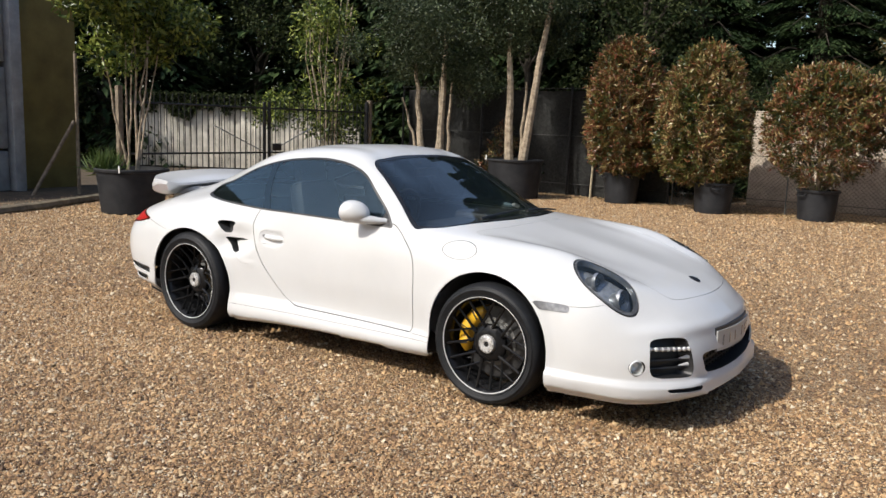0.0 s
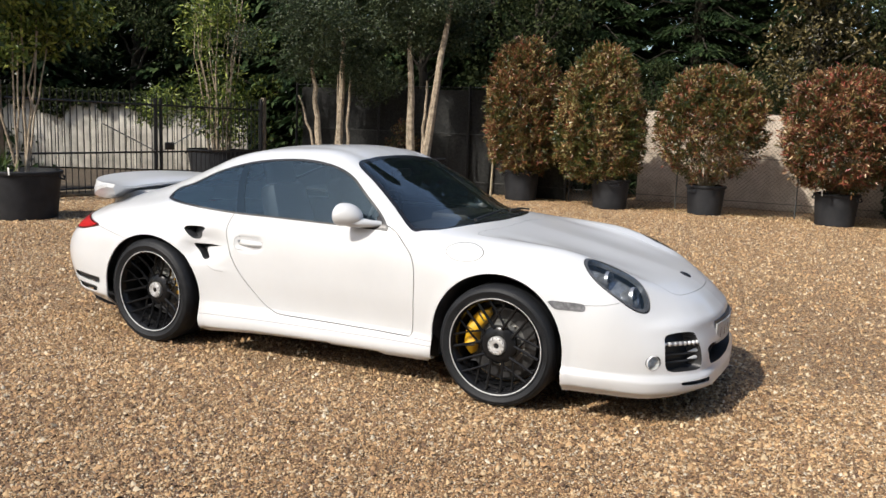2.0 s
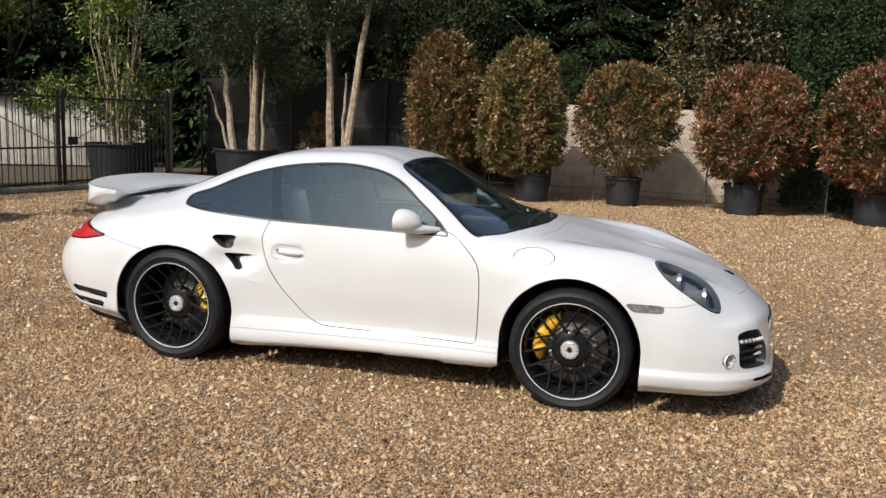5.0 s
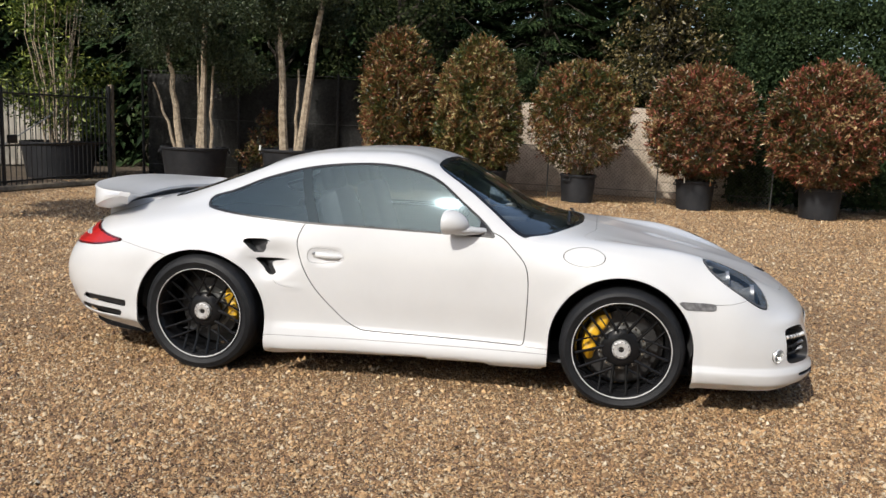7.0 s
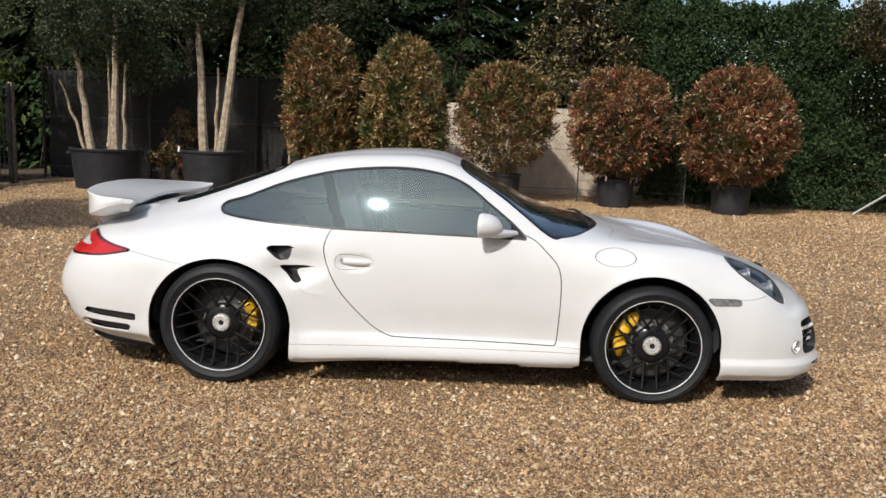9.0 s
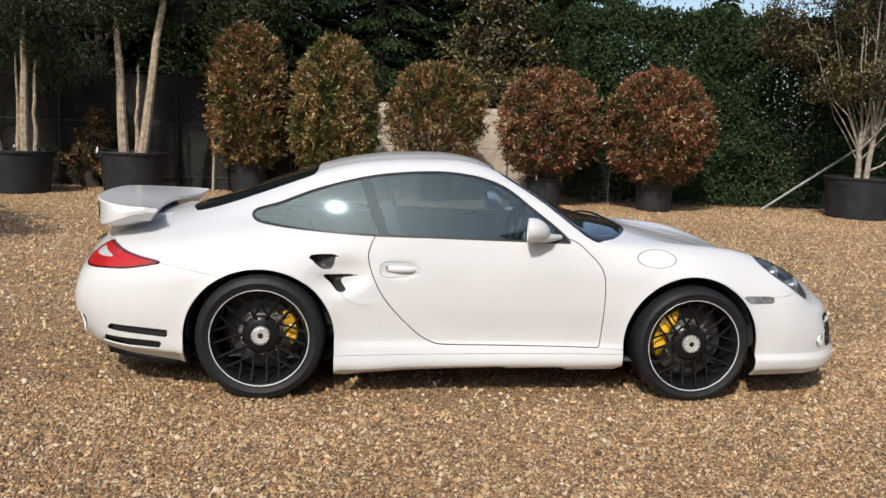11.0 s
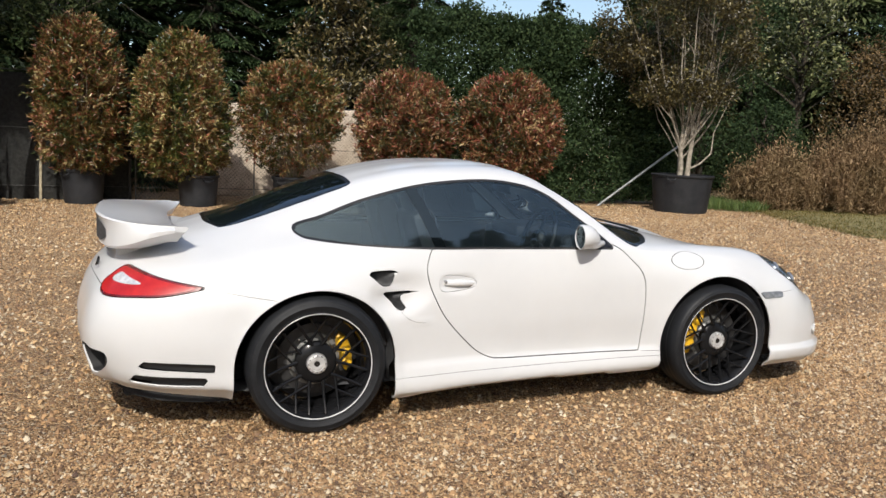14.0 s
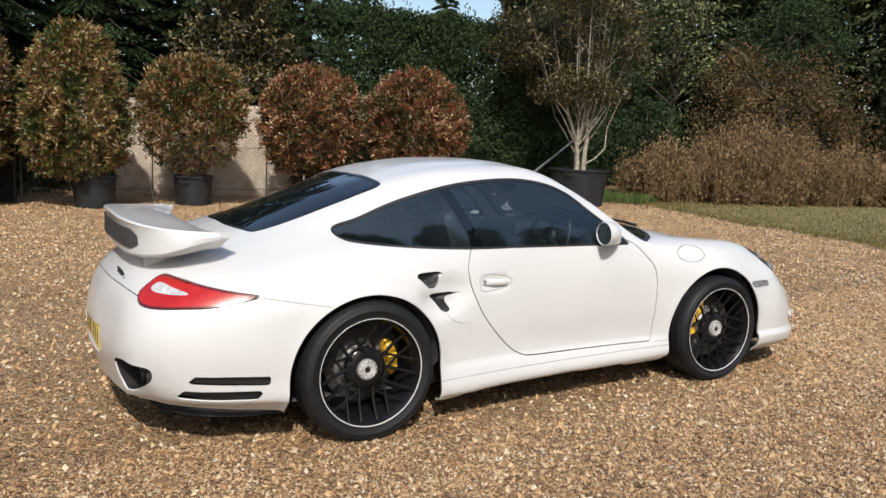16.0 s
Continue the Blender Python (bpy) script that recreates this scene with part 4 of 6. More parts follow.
for x, w, z0, z1 in ((-1.74, .30, .86, .90), (-1.82, .40, .80, .90), (-1.92, .43, .76, .87), (-2.02, .42, .73, .86), (-2.08, .38, .74, .855)):
    rows.append([bm.verts.new((x, s * w, z)) for s, z in ((-1, z0), (1, z0), (.96, z1), (-.96, z1))])
for a, b in zip(rows, rows[1:]):
    for k in range(4):
        bm.faces.new((a[k], a[(k + 1) % 4], b[(k + 1) % 4], b[k]))
bm.faces.new(rows[0])
bm.faces.new(rows[-1][::-1])
part("wing_base", bm, PAINT, wing)

# plates (their characters as plain bars), bonnet badge, model script as a bar
def bent_plate(x0, x1, half, z0, z1):
    """A thin plate across the nose, bowed to follow it."""
    bm = bmesh.new()
    rows = [[bm.verts.new((x - .42 * y * y, y, z)) for x, z in ((x0, z0), (x1, z0), (x1, z1), (x0, z1))] for y in np.linspace(-half, half, 13)]
    for p, q in zip(rows, rows[1:]):
        for k in range(4):
            bm.faces.new((p[k], p[(k + 1) % 4], q[(k + 1) % 4], q[k]))
    bm.faces.new(rows[0])
    bm.faces.new(rows[-1][::-1])
    return bm


front_plate = part("number_plate", bent_plate(2.200, 2.211, .262, .362, .468), PLATE, car, "pale front number plate with dark bars")
part("plate_holder", bent_plate(2.175, 2.202, .267, .357, .484), TRIM, front_plate)
for y in (-.20, -.125, -.05, .075, .15, .215):
    bm = bmesh.new()
    box(bm, 2.2105 - .42 * y * y, 2.2125 - .42 * y * y, y - .006, y + .006, .388, .442)
    part("bar", bm, GREY_LENS, front_plate)
bm = bmesh.new()
box(bm, -2.262, -2.254, -.262, .262, .370, .480, .003)
rear_plate = part("number_plate", bm, PLATE_REAR, car, "yellow rear number plate with dark bars")
bm = bmesh.new()
box(bm, -2.255, -2.235, -.268, .268, .364, .486, .004)
part("plate_holder", bm, TRIM, rear_plate)
for k, y in enumerate((-.20, -.125, -.05, .075, .15, .215)):
    bm = bmesh.new()
    box(bm, -2.2635, -2.2615, y - .008, y + .008, .39, .46)
    part("bar", bm, TRIM, rear_plate)
bm = bmesh.new()
lathe(bm, [(.001, .006), (.02, .005), (.029, 0), (.029, -.01)], 24, "z", pose(1.957, 0, .671, 0, 17, 0) @ Matrix.Diagonal((1.15, .85, 1, 1)))
part("bonnet_badge", bm, SATIN, car)
for k in range(3):
    bm = bmesh.new()
    y = -.20 - .055 * k
    tube(bm, [(-2.168, y, .752), (-2.165, y - .02, .745), (-2.172, y - .025, .735), (-2.165, y - .045, .742)], .0045, 6)
    part("script", bm, SATIN, car)


# wheels
def make_wheel(front):
    half = .1175 if front else .1525
    R, rim_r = (.324, .252) if front else (.334, .252)
    wheel = empty("wheel")
    face = -half + .012
    bm = bmesh.new()
    lathe(bm, [(rim_r - .004, face - .004), (rim_r + .007, face - .013), (rim_r + .012, face - .014), (rim_r + .014, face - .010), (rim_r + .022, -half - .002), (rim_r + .034, -half - .005), (rim_r + .036, -half - .0065), (rim_r + .040, -half - .0065),
               (rim_r + .042, -half - .0045), (R - .030, -half - .002), (R - .022, -half + .002), (R - .021, -half + .0005), (R - .016, -half + .004), (R - .012, -half + .010), (R - .003, -half + .026),
               (R, -half + .05), (R, half - .05), (R - .012, half - .01), (R - .03, half), (rim_r, half - .012)], 72, "y")
    tyre = part("tyre", bm, RUBBER, wheel, "black low-profile tyre")
    for g in (-.045, 0, .045):
        bm = bmesh.new()
        lathe(bm, [(R + .0008, g - .004), (R + .0008, g + .004)], 72, "y")
        part("tread_groove", bm, TRIM, tyre)
    bm = bmesh.new()
    lathe(bm, [(rim_r - .006, face - .006), (rim_r + .002, face - .010), (rim_r + .004, face - .004), (rim_r - .008, face + .010), (rim_r - .020, face + .03), (rim_r - .024, half * .4), (rim_r - .012, half - .02), (rim_r, half - .01)], 72, "y")
    rim = part("rim", bm, RIM, wheel, "gloss black alloy rim")
    bm = bmesh.new()
    lathe(bm, [(rim_r - .0005, face - .0085), (rim_r + .0005, face - .0105), (rim_r + .003, face - .0115), (rim_r + .0045, face - .0105)], 96, "y")
    part("rim_tape", bm, STRIPE, rim, "pale silver stripe round the rim")
    hub_y = face + (.035 if front else .055)
    # five pairs of straight spokes, with crossed struts between the pairs
    def on_wheel(r, angle, depth, aside=0.):
        c, n = math.cos(angle), math.sin(angle)
        return Vector((r * c - aside * n, depth, r * n + aside * c))

    end = rim_r - .009
    for k in range(5):
        a = math.radians(-90 + 72 * k)
        for f in (-1, 1):
            bm = bmesh.new()
            tube(bm, [on_wheel(.085, a, hub_y + .004, f * .034), on_wheel(.16, a, hub_y - .008, f * .036), on_wheel(end - .006, a, face + .008, f * .040)], [.0095, .0072, .0080], 6)
            part("spoke", bm, RIM, rim)
            bm = bmesh.new()
            g = a + math.radians(36)
            tube(bm, [on_wheel(.095, g, hub_y + .006, -f * .040), on_wheel(.165, g, hub_y - .004 + .004 * f, 0.), on_wheel(end, g, face + .010, f * .050)], [.0078, .0056, .0066], 6)
            part("strut", bm, RIM, rim)
    bm = bmesh.new()
    lathe(bm, [(.102, hub_y + .032), (.100, hub_y + .012), (.088, hub_y + .002), (.066, hub_y - .004), (.054, hub_y - .006)], 40, "y")
    part("hub_ring", bm, RIM, rim)
    bm = bmesh.new()
    lathe(bm, [(.049, hub_y + .01), (.049, hub_y - .010), (.046, hub_y - .018), (.036, hub_y - .021), (.034, hub_y - .016), (.029, hub_y - .016), (.027, hub_y - .020), (.018, hub_y - .019), (.016, hub_y - .014), (.001, hub_y - .014)], 40, "y")
    nut = part("centre_lock", bm, SILVER, wheel, "machined silver centre-lock nut")
    for k in range(12):
        a = math.radians(30 * k)
        bm = bmesh.new()
        bmesh.ops.create_icosphere(bm, subdivisions=1, radius=.0035, matrix=Matrix.Translation((.041 * math.cos(a), hub_y - .0195, .041 * math.sin(a))))
        part("notch", bm, SATIN, nut)
    bm = bmesh.new()
    lathe(bm, [(.0145, hub_y - .0135), (.012, hub_y - .0175), (.001, hub_y - .0175)], 20, "y")
    part("hub_emblem", bm, SATIN, nut)
    bm = bmesh.new()
    dr = .190 if front else .175
    lathe(bm, [(.128, half * .02 - .004), (dr, half * .02), (dr, half * .02 + .03), (.10, half * .02 + .03)], 64, "y")
    disc = part("brake_disc", bm, DISC, wheel)
    bm = bmesh.new()
    lathe(bm, [(.06, -.030), (.098, -.028), (.106, -.020), (.108, half * .02 - .004), (.129, half * .02 - .005)], 48, "y")
    bell = part("disc_bell", bm, BELL, disc)
    for k in range(10):
        a = math.radians(18 + 36 * k)
        bm = bmesh.new()
        lathe(bm, [(.0065, .0), (.0065, -.006), (.001, -.007)], 8, "y", Matrix.Translation((.118 * math.cos(a), half * .02 - .004, .118 * math.sin(a))))
        part("bolt", bm, CHROME, bell)
    # caliper: a bridged casting with bulged pistons and cross bolts
    lo, hi, inner, outer = (112, 206, .128, .207) if front else (-20, 47, .126, .188)
    bm = bmesh.new()
    rows = []
    for s in np.linspace(0, 1, 25):
        a = radians(lo + (hi - lo) * s)
        end = min(1., 5 * s, 5 * (1 - s))
        wave = .5 + .5 * math.cos(s * 6 * math.pi)
        i, o = inner + .030 * (1 - end), outer - .012 * (1 - end)
        front_y = -.054 + .010 * wave + .012 * (1 - end)
        rows.append([bm.verts.new((r * math.cos(a), y, r * math.sin(a))) for r, y in ((i + .006, front_y + .006), (i + .016, front_y), (o - .022, front_y), (o - .006, front_y + .010), (o, front_y + .03), (o, .05), (i, .05), (i, front_y + .02))])
    for p, q in zip(rows, rows[1:]):
        for k in range(8):
            bm.faces.new((p[k], p[(k + 1) % 8], q[(k + 1) % 8], q[k]))
    bm.faces.new(rows[0])
    bm.faces.new(rows[-1][::-1])
    caliper = part("brake_caliper", bm, CALIPER, wheel, "yellow brake caliper")
    for s in (.17, .5, .83):
        a = radians(lo + (hi - lo) * s)
        bm = bmesh.new()
        tube(bm, [((inner + .012) * math.cos(a), -.050, (inner + .012) * math.sin(a)), ((outer - .01) * math.cos(a), -.052, (outer - .01) * math.sin(a))], .0045, 6)
        part("pad_bolt", bm, TRIM, caliper)
    bm = bmesh.new()
    lathe(bm, [(rim_r - .03, half * .5), (.05, half * .5), (.05, half * .5 + .01), (rim_r - .03, half * .5 + .01)], 32, "y")
    part("hub_carrier", bm, TRIM, wheel)
    return wheel


for front, x, y, z in ((True, 1.165, .745, .322), (False, -1.180, .774, .331)):
    wheel = make_wheel(front)
    wheel.parent = car
    wheel.matrix_world = pose(x, -y, z)
    other = copy_thing(wheel, pose(x, y, z, 0, 0, 180))

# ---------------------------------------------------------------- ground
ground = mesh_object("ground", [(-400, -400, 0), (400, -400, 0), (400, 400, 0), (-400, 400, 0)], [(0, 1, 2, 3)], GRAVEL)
tagged(ground, "buff flint gravel yard reaching into the distance", "ground", kind="structure")


def scatter_stones(name, rng, count, place, small, large, rise=.62):
    """Loose angular stones, each an uneven octahedron."""
    proto = np.array([(1, 0, .08), (-1, 0, .08), (0, 1, .08), (0, -1, .08), (0, 0, 1)], float)
    shape = proto[None] * rng.uniform(.6, 1.25, (count, 5, 1)) + rng.normal(0, .2, (count, 5, 3))
    size = rng.uniform(small, large, (count, 1, 1)) * rng.uniform(.6, 1.15, (count, 1, 3)) * (1, .8, rise)
    shape = shape * size
    a, b = rng.uniform(0, 2 * np.pi, count), rng.normal(0, .35, count)
    ca, sa, cb, sb = np.cos(a), np.sin(a), np.cos(b), np.sin(b)
    x, y, z = shape[..., 0], shape[..., 1], shape[..., 2]
    x, z = x * cb[:, None] - z * sb[:, None], x * sb[:, None] + z * cb[:, None]
    x, y = x * ca[:, None] - y * sa[:, None], x * sa[:, None] + y * ca[:, None]
    at = place(rng, count)
    verts = np.stack([x + at[:, :1], y + at[:, 1:2], z + at[:, 2:3] + rng.uniform(0, .006, (count, 1))], 2).reshape(-1, 3)
    f = np.array([(0, 2, 4), (2, 1, 4), (1, 3, 4), (3, 0, 4)])
    tris = (np.arange(count)[:, None, None] * 5 + f[None]).reshape(-1, 3)
    return new(name, fast_mesh(name, verts, tris, STONES))


def yard(rng, n):
    """Thick on the side of the car that is walked past, thinning out beyond."""
    a = rng.uniform(radians(-165), radians(20), n)
    r = 1.0 + 4.3 * rng.uniform(0, 1, n)**.55
    return np.stack([r * np.cos(a) * 1.05, r * np.sin(a) * .72 - .25, np.zeros(n)], 1)


def outer_yard(rng, n):
    """The rest of the yard, up to the pots and out to the lawn."""
    x = -9.5 + 20.2 * rng.uniform(0, 1, n)
    y = -3.2 + 14.6 * rng.uniform(0, 1, n)**1.15
    return np.stack([x, y, np.zeros(n)], 1)


rng = np.random.default_rng(5)
tagged(scatter_stones("gravel", rng, 285000, yard, .0048, .0112, .82), "loose angular buff and grey gravel stones", "gravel", kind="stuff")
tagged(scatter_stones("gravel", rng, 165000, outer_yard, .0090, .021, .95), "loose buff gravel stones spread across the yard", "gravel", kind="stuff")

# lawn beyond a ragged edge
edge = [(14.5, 15.), (13., 13.), (11.3, 10.6), (10.55, 9.05), (9.9, 6.6), (9.5, 4.5), (9.2, 3.), (8.8, 0.), (9., -6.), (12., -14.)]
E = np.array(edge)
fine = np.linspace(0, len(edge) - 1, 130)
EDGE = np.stack([np.interp(fine, np.arange(len(edge)), E[:, 0]), np.interp(fine, np.arange(len(edge)), E[:, 1])], 1)
EDGE[:, 0] += [.30 * noise.noise(Vector((q[1] * .9, 3., 0))) + .16 * noise.noise(Vector((q[1] * 3.1, 7., 0))) for q in EDGE]
bm = bmesh.new()
inner = [bm.verts.new((x, y, .004)) for x, y in EDGE]
lip = [bm.verts.new((x + .12, y, .022 + .012 * noise.noise(Vector((x * 4, y * 4, 0))))) for x, y in EDGE]
far = [bm.verts.new((60, y * 3, .03)) for x, y in EDGE]
for k in range(len(EDGE) - 1):
    bm.faces.new((inner[k], inner[k + 1], lip[k + 1], lip[k]))
    bm.faces.new((lip[k], lip[k + 1], far[k + 1], far[k]))
lawn = part("lawn", bm, LAWN, None)
tagged(lawn, "patchy mown lawn along the gravel edge", "lawn", kind="structure")


def blades(name, rng, n, place, height, width, material, lean=.35, parent=None):
    at = place(rng, n)
    ahead = rng.normal(0, lean, (n, 3)) + (0, 0, 1)
    up = rng.normal(0, 1, (n, 3))
    ob = new(name, leaf_mesh(name, at, ahead, up, rng.uniform(.5, 1., n) * height, width, material))
    ob.parent = parent
    return ob


def on_lawn(rng, n):
    p = EDGE[rng.integers(0, len(EDGE), n)] + rng.normal(0, .04, (n, 2))
    return np.stack([p[:, 0] - .06 + 7 * rng.uniform(0, 1, n)**1.6, p[:, 1], np.full(n, .02)], 1)


tagged(blades("grass", rng, 26000, on_lawn, .075, .012, GRASS, .5), "short green and straw coloured grass", "grass", kind="stuff")


def drift(rng, n):
    """Leaves blown along the hedge foot, round the pots and over the lawn's edge."""
    half = n // 2
    q = EDGE[rng.integers(0, 75, n - half)] + rng.normal(0, .35, (n - half, 2))
    x = rng.uniform(-8., 10.6, half)
    y = np.where(x > 3.2, 11.55, 11.1) - np.abs(rng.normal(0, .33, half))
    return np.concatenate([np.stack([x, y, np.full(half, .022)], 1), np.stack([q[:, 0], q[:, 1], np.full(n - half, .03)], 1)])


def scatter_leaves(rng, n):
    flat = rng.normal(0, 1, (n, 3)) * (1, 1, .15)
    return new("fallen_leaves", leaf_mesh("fallen_leaves", drift(rng, n), flat, rng.normal(0, .3, (n, 3)) + (0, 0, 1), rng.uniform(.04, .09, n), rng.uniform(.025, .045, n), LITTER))


tagged(scatter_leaves(np.random.default_rng(62), 1500), "dry fallen leaves along the hedge and lawn edge", "leaves", kind="stuff")


def verge(rng, n):
    a, r = rng.uniform(0, 2 * np.pi, n), rng.uniform(0, 1, n)**.5
    return np.stack([10.9 + 1.0 * r * np.cos(a), 11.2 + 1.1 * r * np.sin(a), np.full(n, .0)], 1)


tagged(blades("tall_grass", rng, 3500, verge, .32, .014, FRESH_GRASS, .3), "tufts of longer green grass beside the pot", "grass", kind="stuff")


# ---------------------------------------------------------------- pots and plants
def make_pot(parent, radius, height, tag=None):
    bm = bmesh.new()
    r0 = radius * .86
    lathe(bm, [(.01, .0), (r0 - .02, .0), (r0, .015), (r0 + (radius - r0) * .45, height * .5), (radius - .012, height - .05), (radius + .012, height - .045), (radius + .016, height - .012),
               (radius + .004, height), (radius - .016, height), (radius - .024, height - .08), (radius - .03, height - .09)], 44)
    for v in bm.verts:
        v.co.x *= 1 + .012 * math.sin(3 * math.atan2(v.co.y, v.co.x))
    pot = part("pot", bm, POT, parent, "black plastic nursery pot")
    bm = bmesh.new()
    lathe(bm, [(radius - .02, height - .085), (radius * .6, height - .06), (radius * .25, height - .05), (.005, height - .045)], 30)
    for v in bm.verts:
        v.co.z += .015 * noise.noise(v.co * 9)
    part("soil", bm, SOIL, pot)
    for a in (.6, 3.74):
        bm = bmesh.new()
        c, s = math.cos(a), math.sin(a)
        pts = [Vector((c * (radius - .005) - s * w, s * (radius - .005) + c * w, z)) + Vector((c, s, 0)) * d for w, z, d in ((-.09, height - .06, 0), (-.085, height - .10, .035), (0, height - .115, .045), (.085, height - .10, .035), (.09, height - .06, 0))]
        tube(bm, pts, .012, 8)
        part("pot_handle", bm, POT, pot)
    if tag is not None:
        bm = bmesh.new()
        box(bm, -.016, .016, -.003, .003, 0, .10)
        bmesh.ops.transform(bm, matrix=Matrix.Translation(((radius + .03) * math.cos(tag), (radius + .03) * math.sin(tag), height - .04)) @ pose(0, 0, 0, 12, 14, 0), verts=bm.verts)
        part("plant_tag", bm, TAG, pot)
    return pot


def shell_points(rng, n, radii, power=.8, depth=.3, low=-1., rough=.07):
    """Places and outward directions in the outer layer of a rounded block."""
    d = rng.normal(0, 1, (n * 2, 3))
    d /= np.linalg.norm(d, axis=1, keepdims=True)
    d = d[d[:, 2] > low][:n]
    p = np.sign(d) * np.abs(d)**power
    shift = Vector(rng.uniform(0, 50, 3))
    s = 1 - depth * rng.uniform(0, 1, (len(d), 1))**1.6
    wob = np.array([1 + rough * (noise.noise(Vector(v) * 2.2 + shift) + .8 * noise.noise(Vector(v) * 5.5 + shift)) for v in d])[:, None]
    return p * s * wob * radii, d


def ball(u):
    """Half-width of a clipped ball, from its foot (0) to its crown (1)."""
    return np.sqrt(np.clip(1 - np.abs(2 * u - 1)**2.3, 0, 1))


def column(u):
    return np.interp(u, (0, .08, .3, .6, .8, .92, 1), (.45, .85, 1, 1, .86, .60, .14))


def cone(u):
    return np.interp(u, (0, .08, .3, .55, .78, .92, 1), (.4, .84, 1, .97, .78, .52, .12))


def make_photinia(x, y, pot_r, pot_h, half, top, low, sprigs, profile, material, seed, turn, bare=0., tag=None, label="", shift_x=0.):
    """Leafy sprigs, each a thin shoot set round with narrow leaves, on a fan of stems."""
    rng = np.random.default_rng(seed)
    bush = empty("potted_photinia", x, y, 0, turn)
    make_pot(bush, pot_r, pot_h, tag)
    tall = top - low
    shift = Vector((seed * 3.7, 1.3, 0))
    u = rng.uniform(0, 1, sprigs * 2)
    u = u[rng.uniform(0, 1, len(u)) < .25 + .75 * profile(u)][:sprigs]
    u[:sprigs // 9] = 1 - .18 * rng.uniform(0, 1, sprigs // 9)**1.3
    m = len(u)
    a = rng.uniform(0, 2 * np.pi, m)
    depth = 1 - .55 * rng.uniform(0, 1, m)**1.7
    lump = np.array([noise.noise(Vector((2.0 * math.cos(p), 2.0 * math.sin(p), 3.2 * q * tall / 2)) + shift) + .7 * noise.noise(Vector((4.5 * math.cos(p), 4.5 * math.sin(p), 6. * q)) + shift) for p, q in zip(a, u)])
    r = half * (profile(u) + .04) * depth * (1 + .11 * lump)
    thin = (rng.uniform(0, 1, m) > bare * np.clip(1.25 - 2.1 * u, 0, .93)) & ((lump > -.33) | (rng.uniform(0, 1, m) < .5))
    g = radians(-turn)
    foot = np.stack([r * np.cos(a) + shift_x * math.cos(g), r * np.sin(a) + shift_x * math.sin(g), low + u * tall * (1 + .03 * lump)], 1)
    out = np.stack([np.cos(a), np.sin(a), (u - .35) * 1.6], 1) * (.5 + .5 * depth[:, None]) + rng.normal(0, .42, (m, 3)) + (0, 0, .35)
    out /= np.linalg.norm(out, axis=1, keepdims=True)
    foot, out, u = foot[thin], out[thin], u[thin]
    m = len(foot)
    reach = rng.uniform(.05, .14, m) * np.where(rng.uniform(0, 1, m) < .08, 1.6, 1)
    per = 13
    s = np.tile(np.linspace(.0, 1., per), m) + rng.normal(0, .04, m * per)
    k = np.repeat(np.arange(m), per)
    at = foot[k] + out[k] * (s * reach[k])[:, None] + rng.normal(0, .018, (m * per, 3))
    ahead = out[k] * (.25 + .75 * np.clip(s, 0, 1))[:, None] + rng.normal(0, .55, (m * per, 3))
    ob = new("crown", leaf_mesh("crown", at, ahead, rng.normal(0, 1, at.shape) + (0, -.2, .5), rng.uniform(.068, .118, len(at)), rng.uniform(.020, .031, len(at)), material))
    ob.parent = bush
    bm = bmesh.new()
    step = max(1, m // 60)
    for j in range(0, m, step):
        tip = Vector(foot[j])
        g = math.atan2(tip.y, tip.x)
        p0 = Vector((.09 * math.cos(g), .09 * math.sin(g), pot_h - .06))
        p1 = p0.lerp(tip, .45) + Vector((rng.normal(0, .03), rng.normal(0, .03), .10))
        w = rng.uniform(.005, .012)
        tube(bm, [p0, p1, tip], [w, w * .75, w * .35], 5)
    tube(bm, [(0, 0, pot_h - .08), (.02, .01, pot_h + .3), (0, .03, low + tall * .5)], [.04, .03, .012], 8)
    tagged(part("branchwork", bm, TWIG, bush), kind="stuff")
    return tagged(bush, label, "shrub", "clipped photinias in pots")


make_photinia(-3.04, 10.70, .36, .60, .66, 3.06, .58, 2500, column, PHOTINIA, 11, 10, .1, None, "tall clipped photinia with coppery leaves in a black pot")
make_photinia(-1.14, 10.42, .36, .56, .745, 2.89, .54, 2700, cone, PHOTINIA_GREEN, 12, 80, .1, None, "clipped column of green and bronze photinia in a pot", -.27)
make_photinia(.55, 10.75, .345, .54, .86, 2.53, .60, 2600, ball, PHOTINIA, 13, 200, .75, -2.0, "round clipped photinia, thin below, in a black pot")
make_photinia(2.72, 10.62, .36, .55, .885, 2.52, .60, 2900, ball, PHOTINIA_RED, 14, 300, .3, -1.15, "ball of red and green photinia in a black pot")
make_photinia(4.82, 10.24, .37, .56, .92, 2.58, .56, 3100, ball, PHOTINIA_RED, 15, 130, .15, None, "dense red-leaved photinia ball in a black pot")


def limb(bm, rng, start, tip, r0, r1, bend=.08, steps=5, sides=8):
    start, tip = Vector(start), Vector(tip)
    pts = []
    for k in range(steps + 1):
        s = k / steps
        w = bend * math.sin(math.pi * s)
        pts.append(start.lerp(tip, s) + Vector((rng.normal(0, w * .6), rng.normal(0, w * .6), 0)))
    tube(bm, pts, [r0 + (r1 - r0) * k / steps for k in range(steps + 1)], sides)


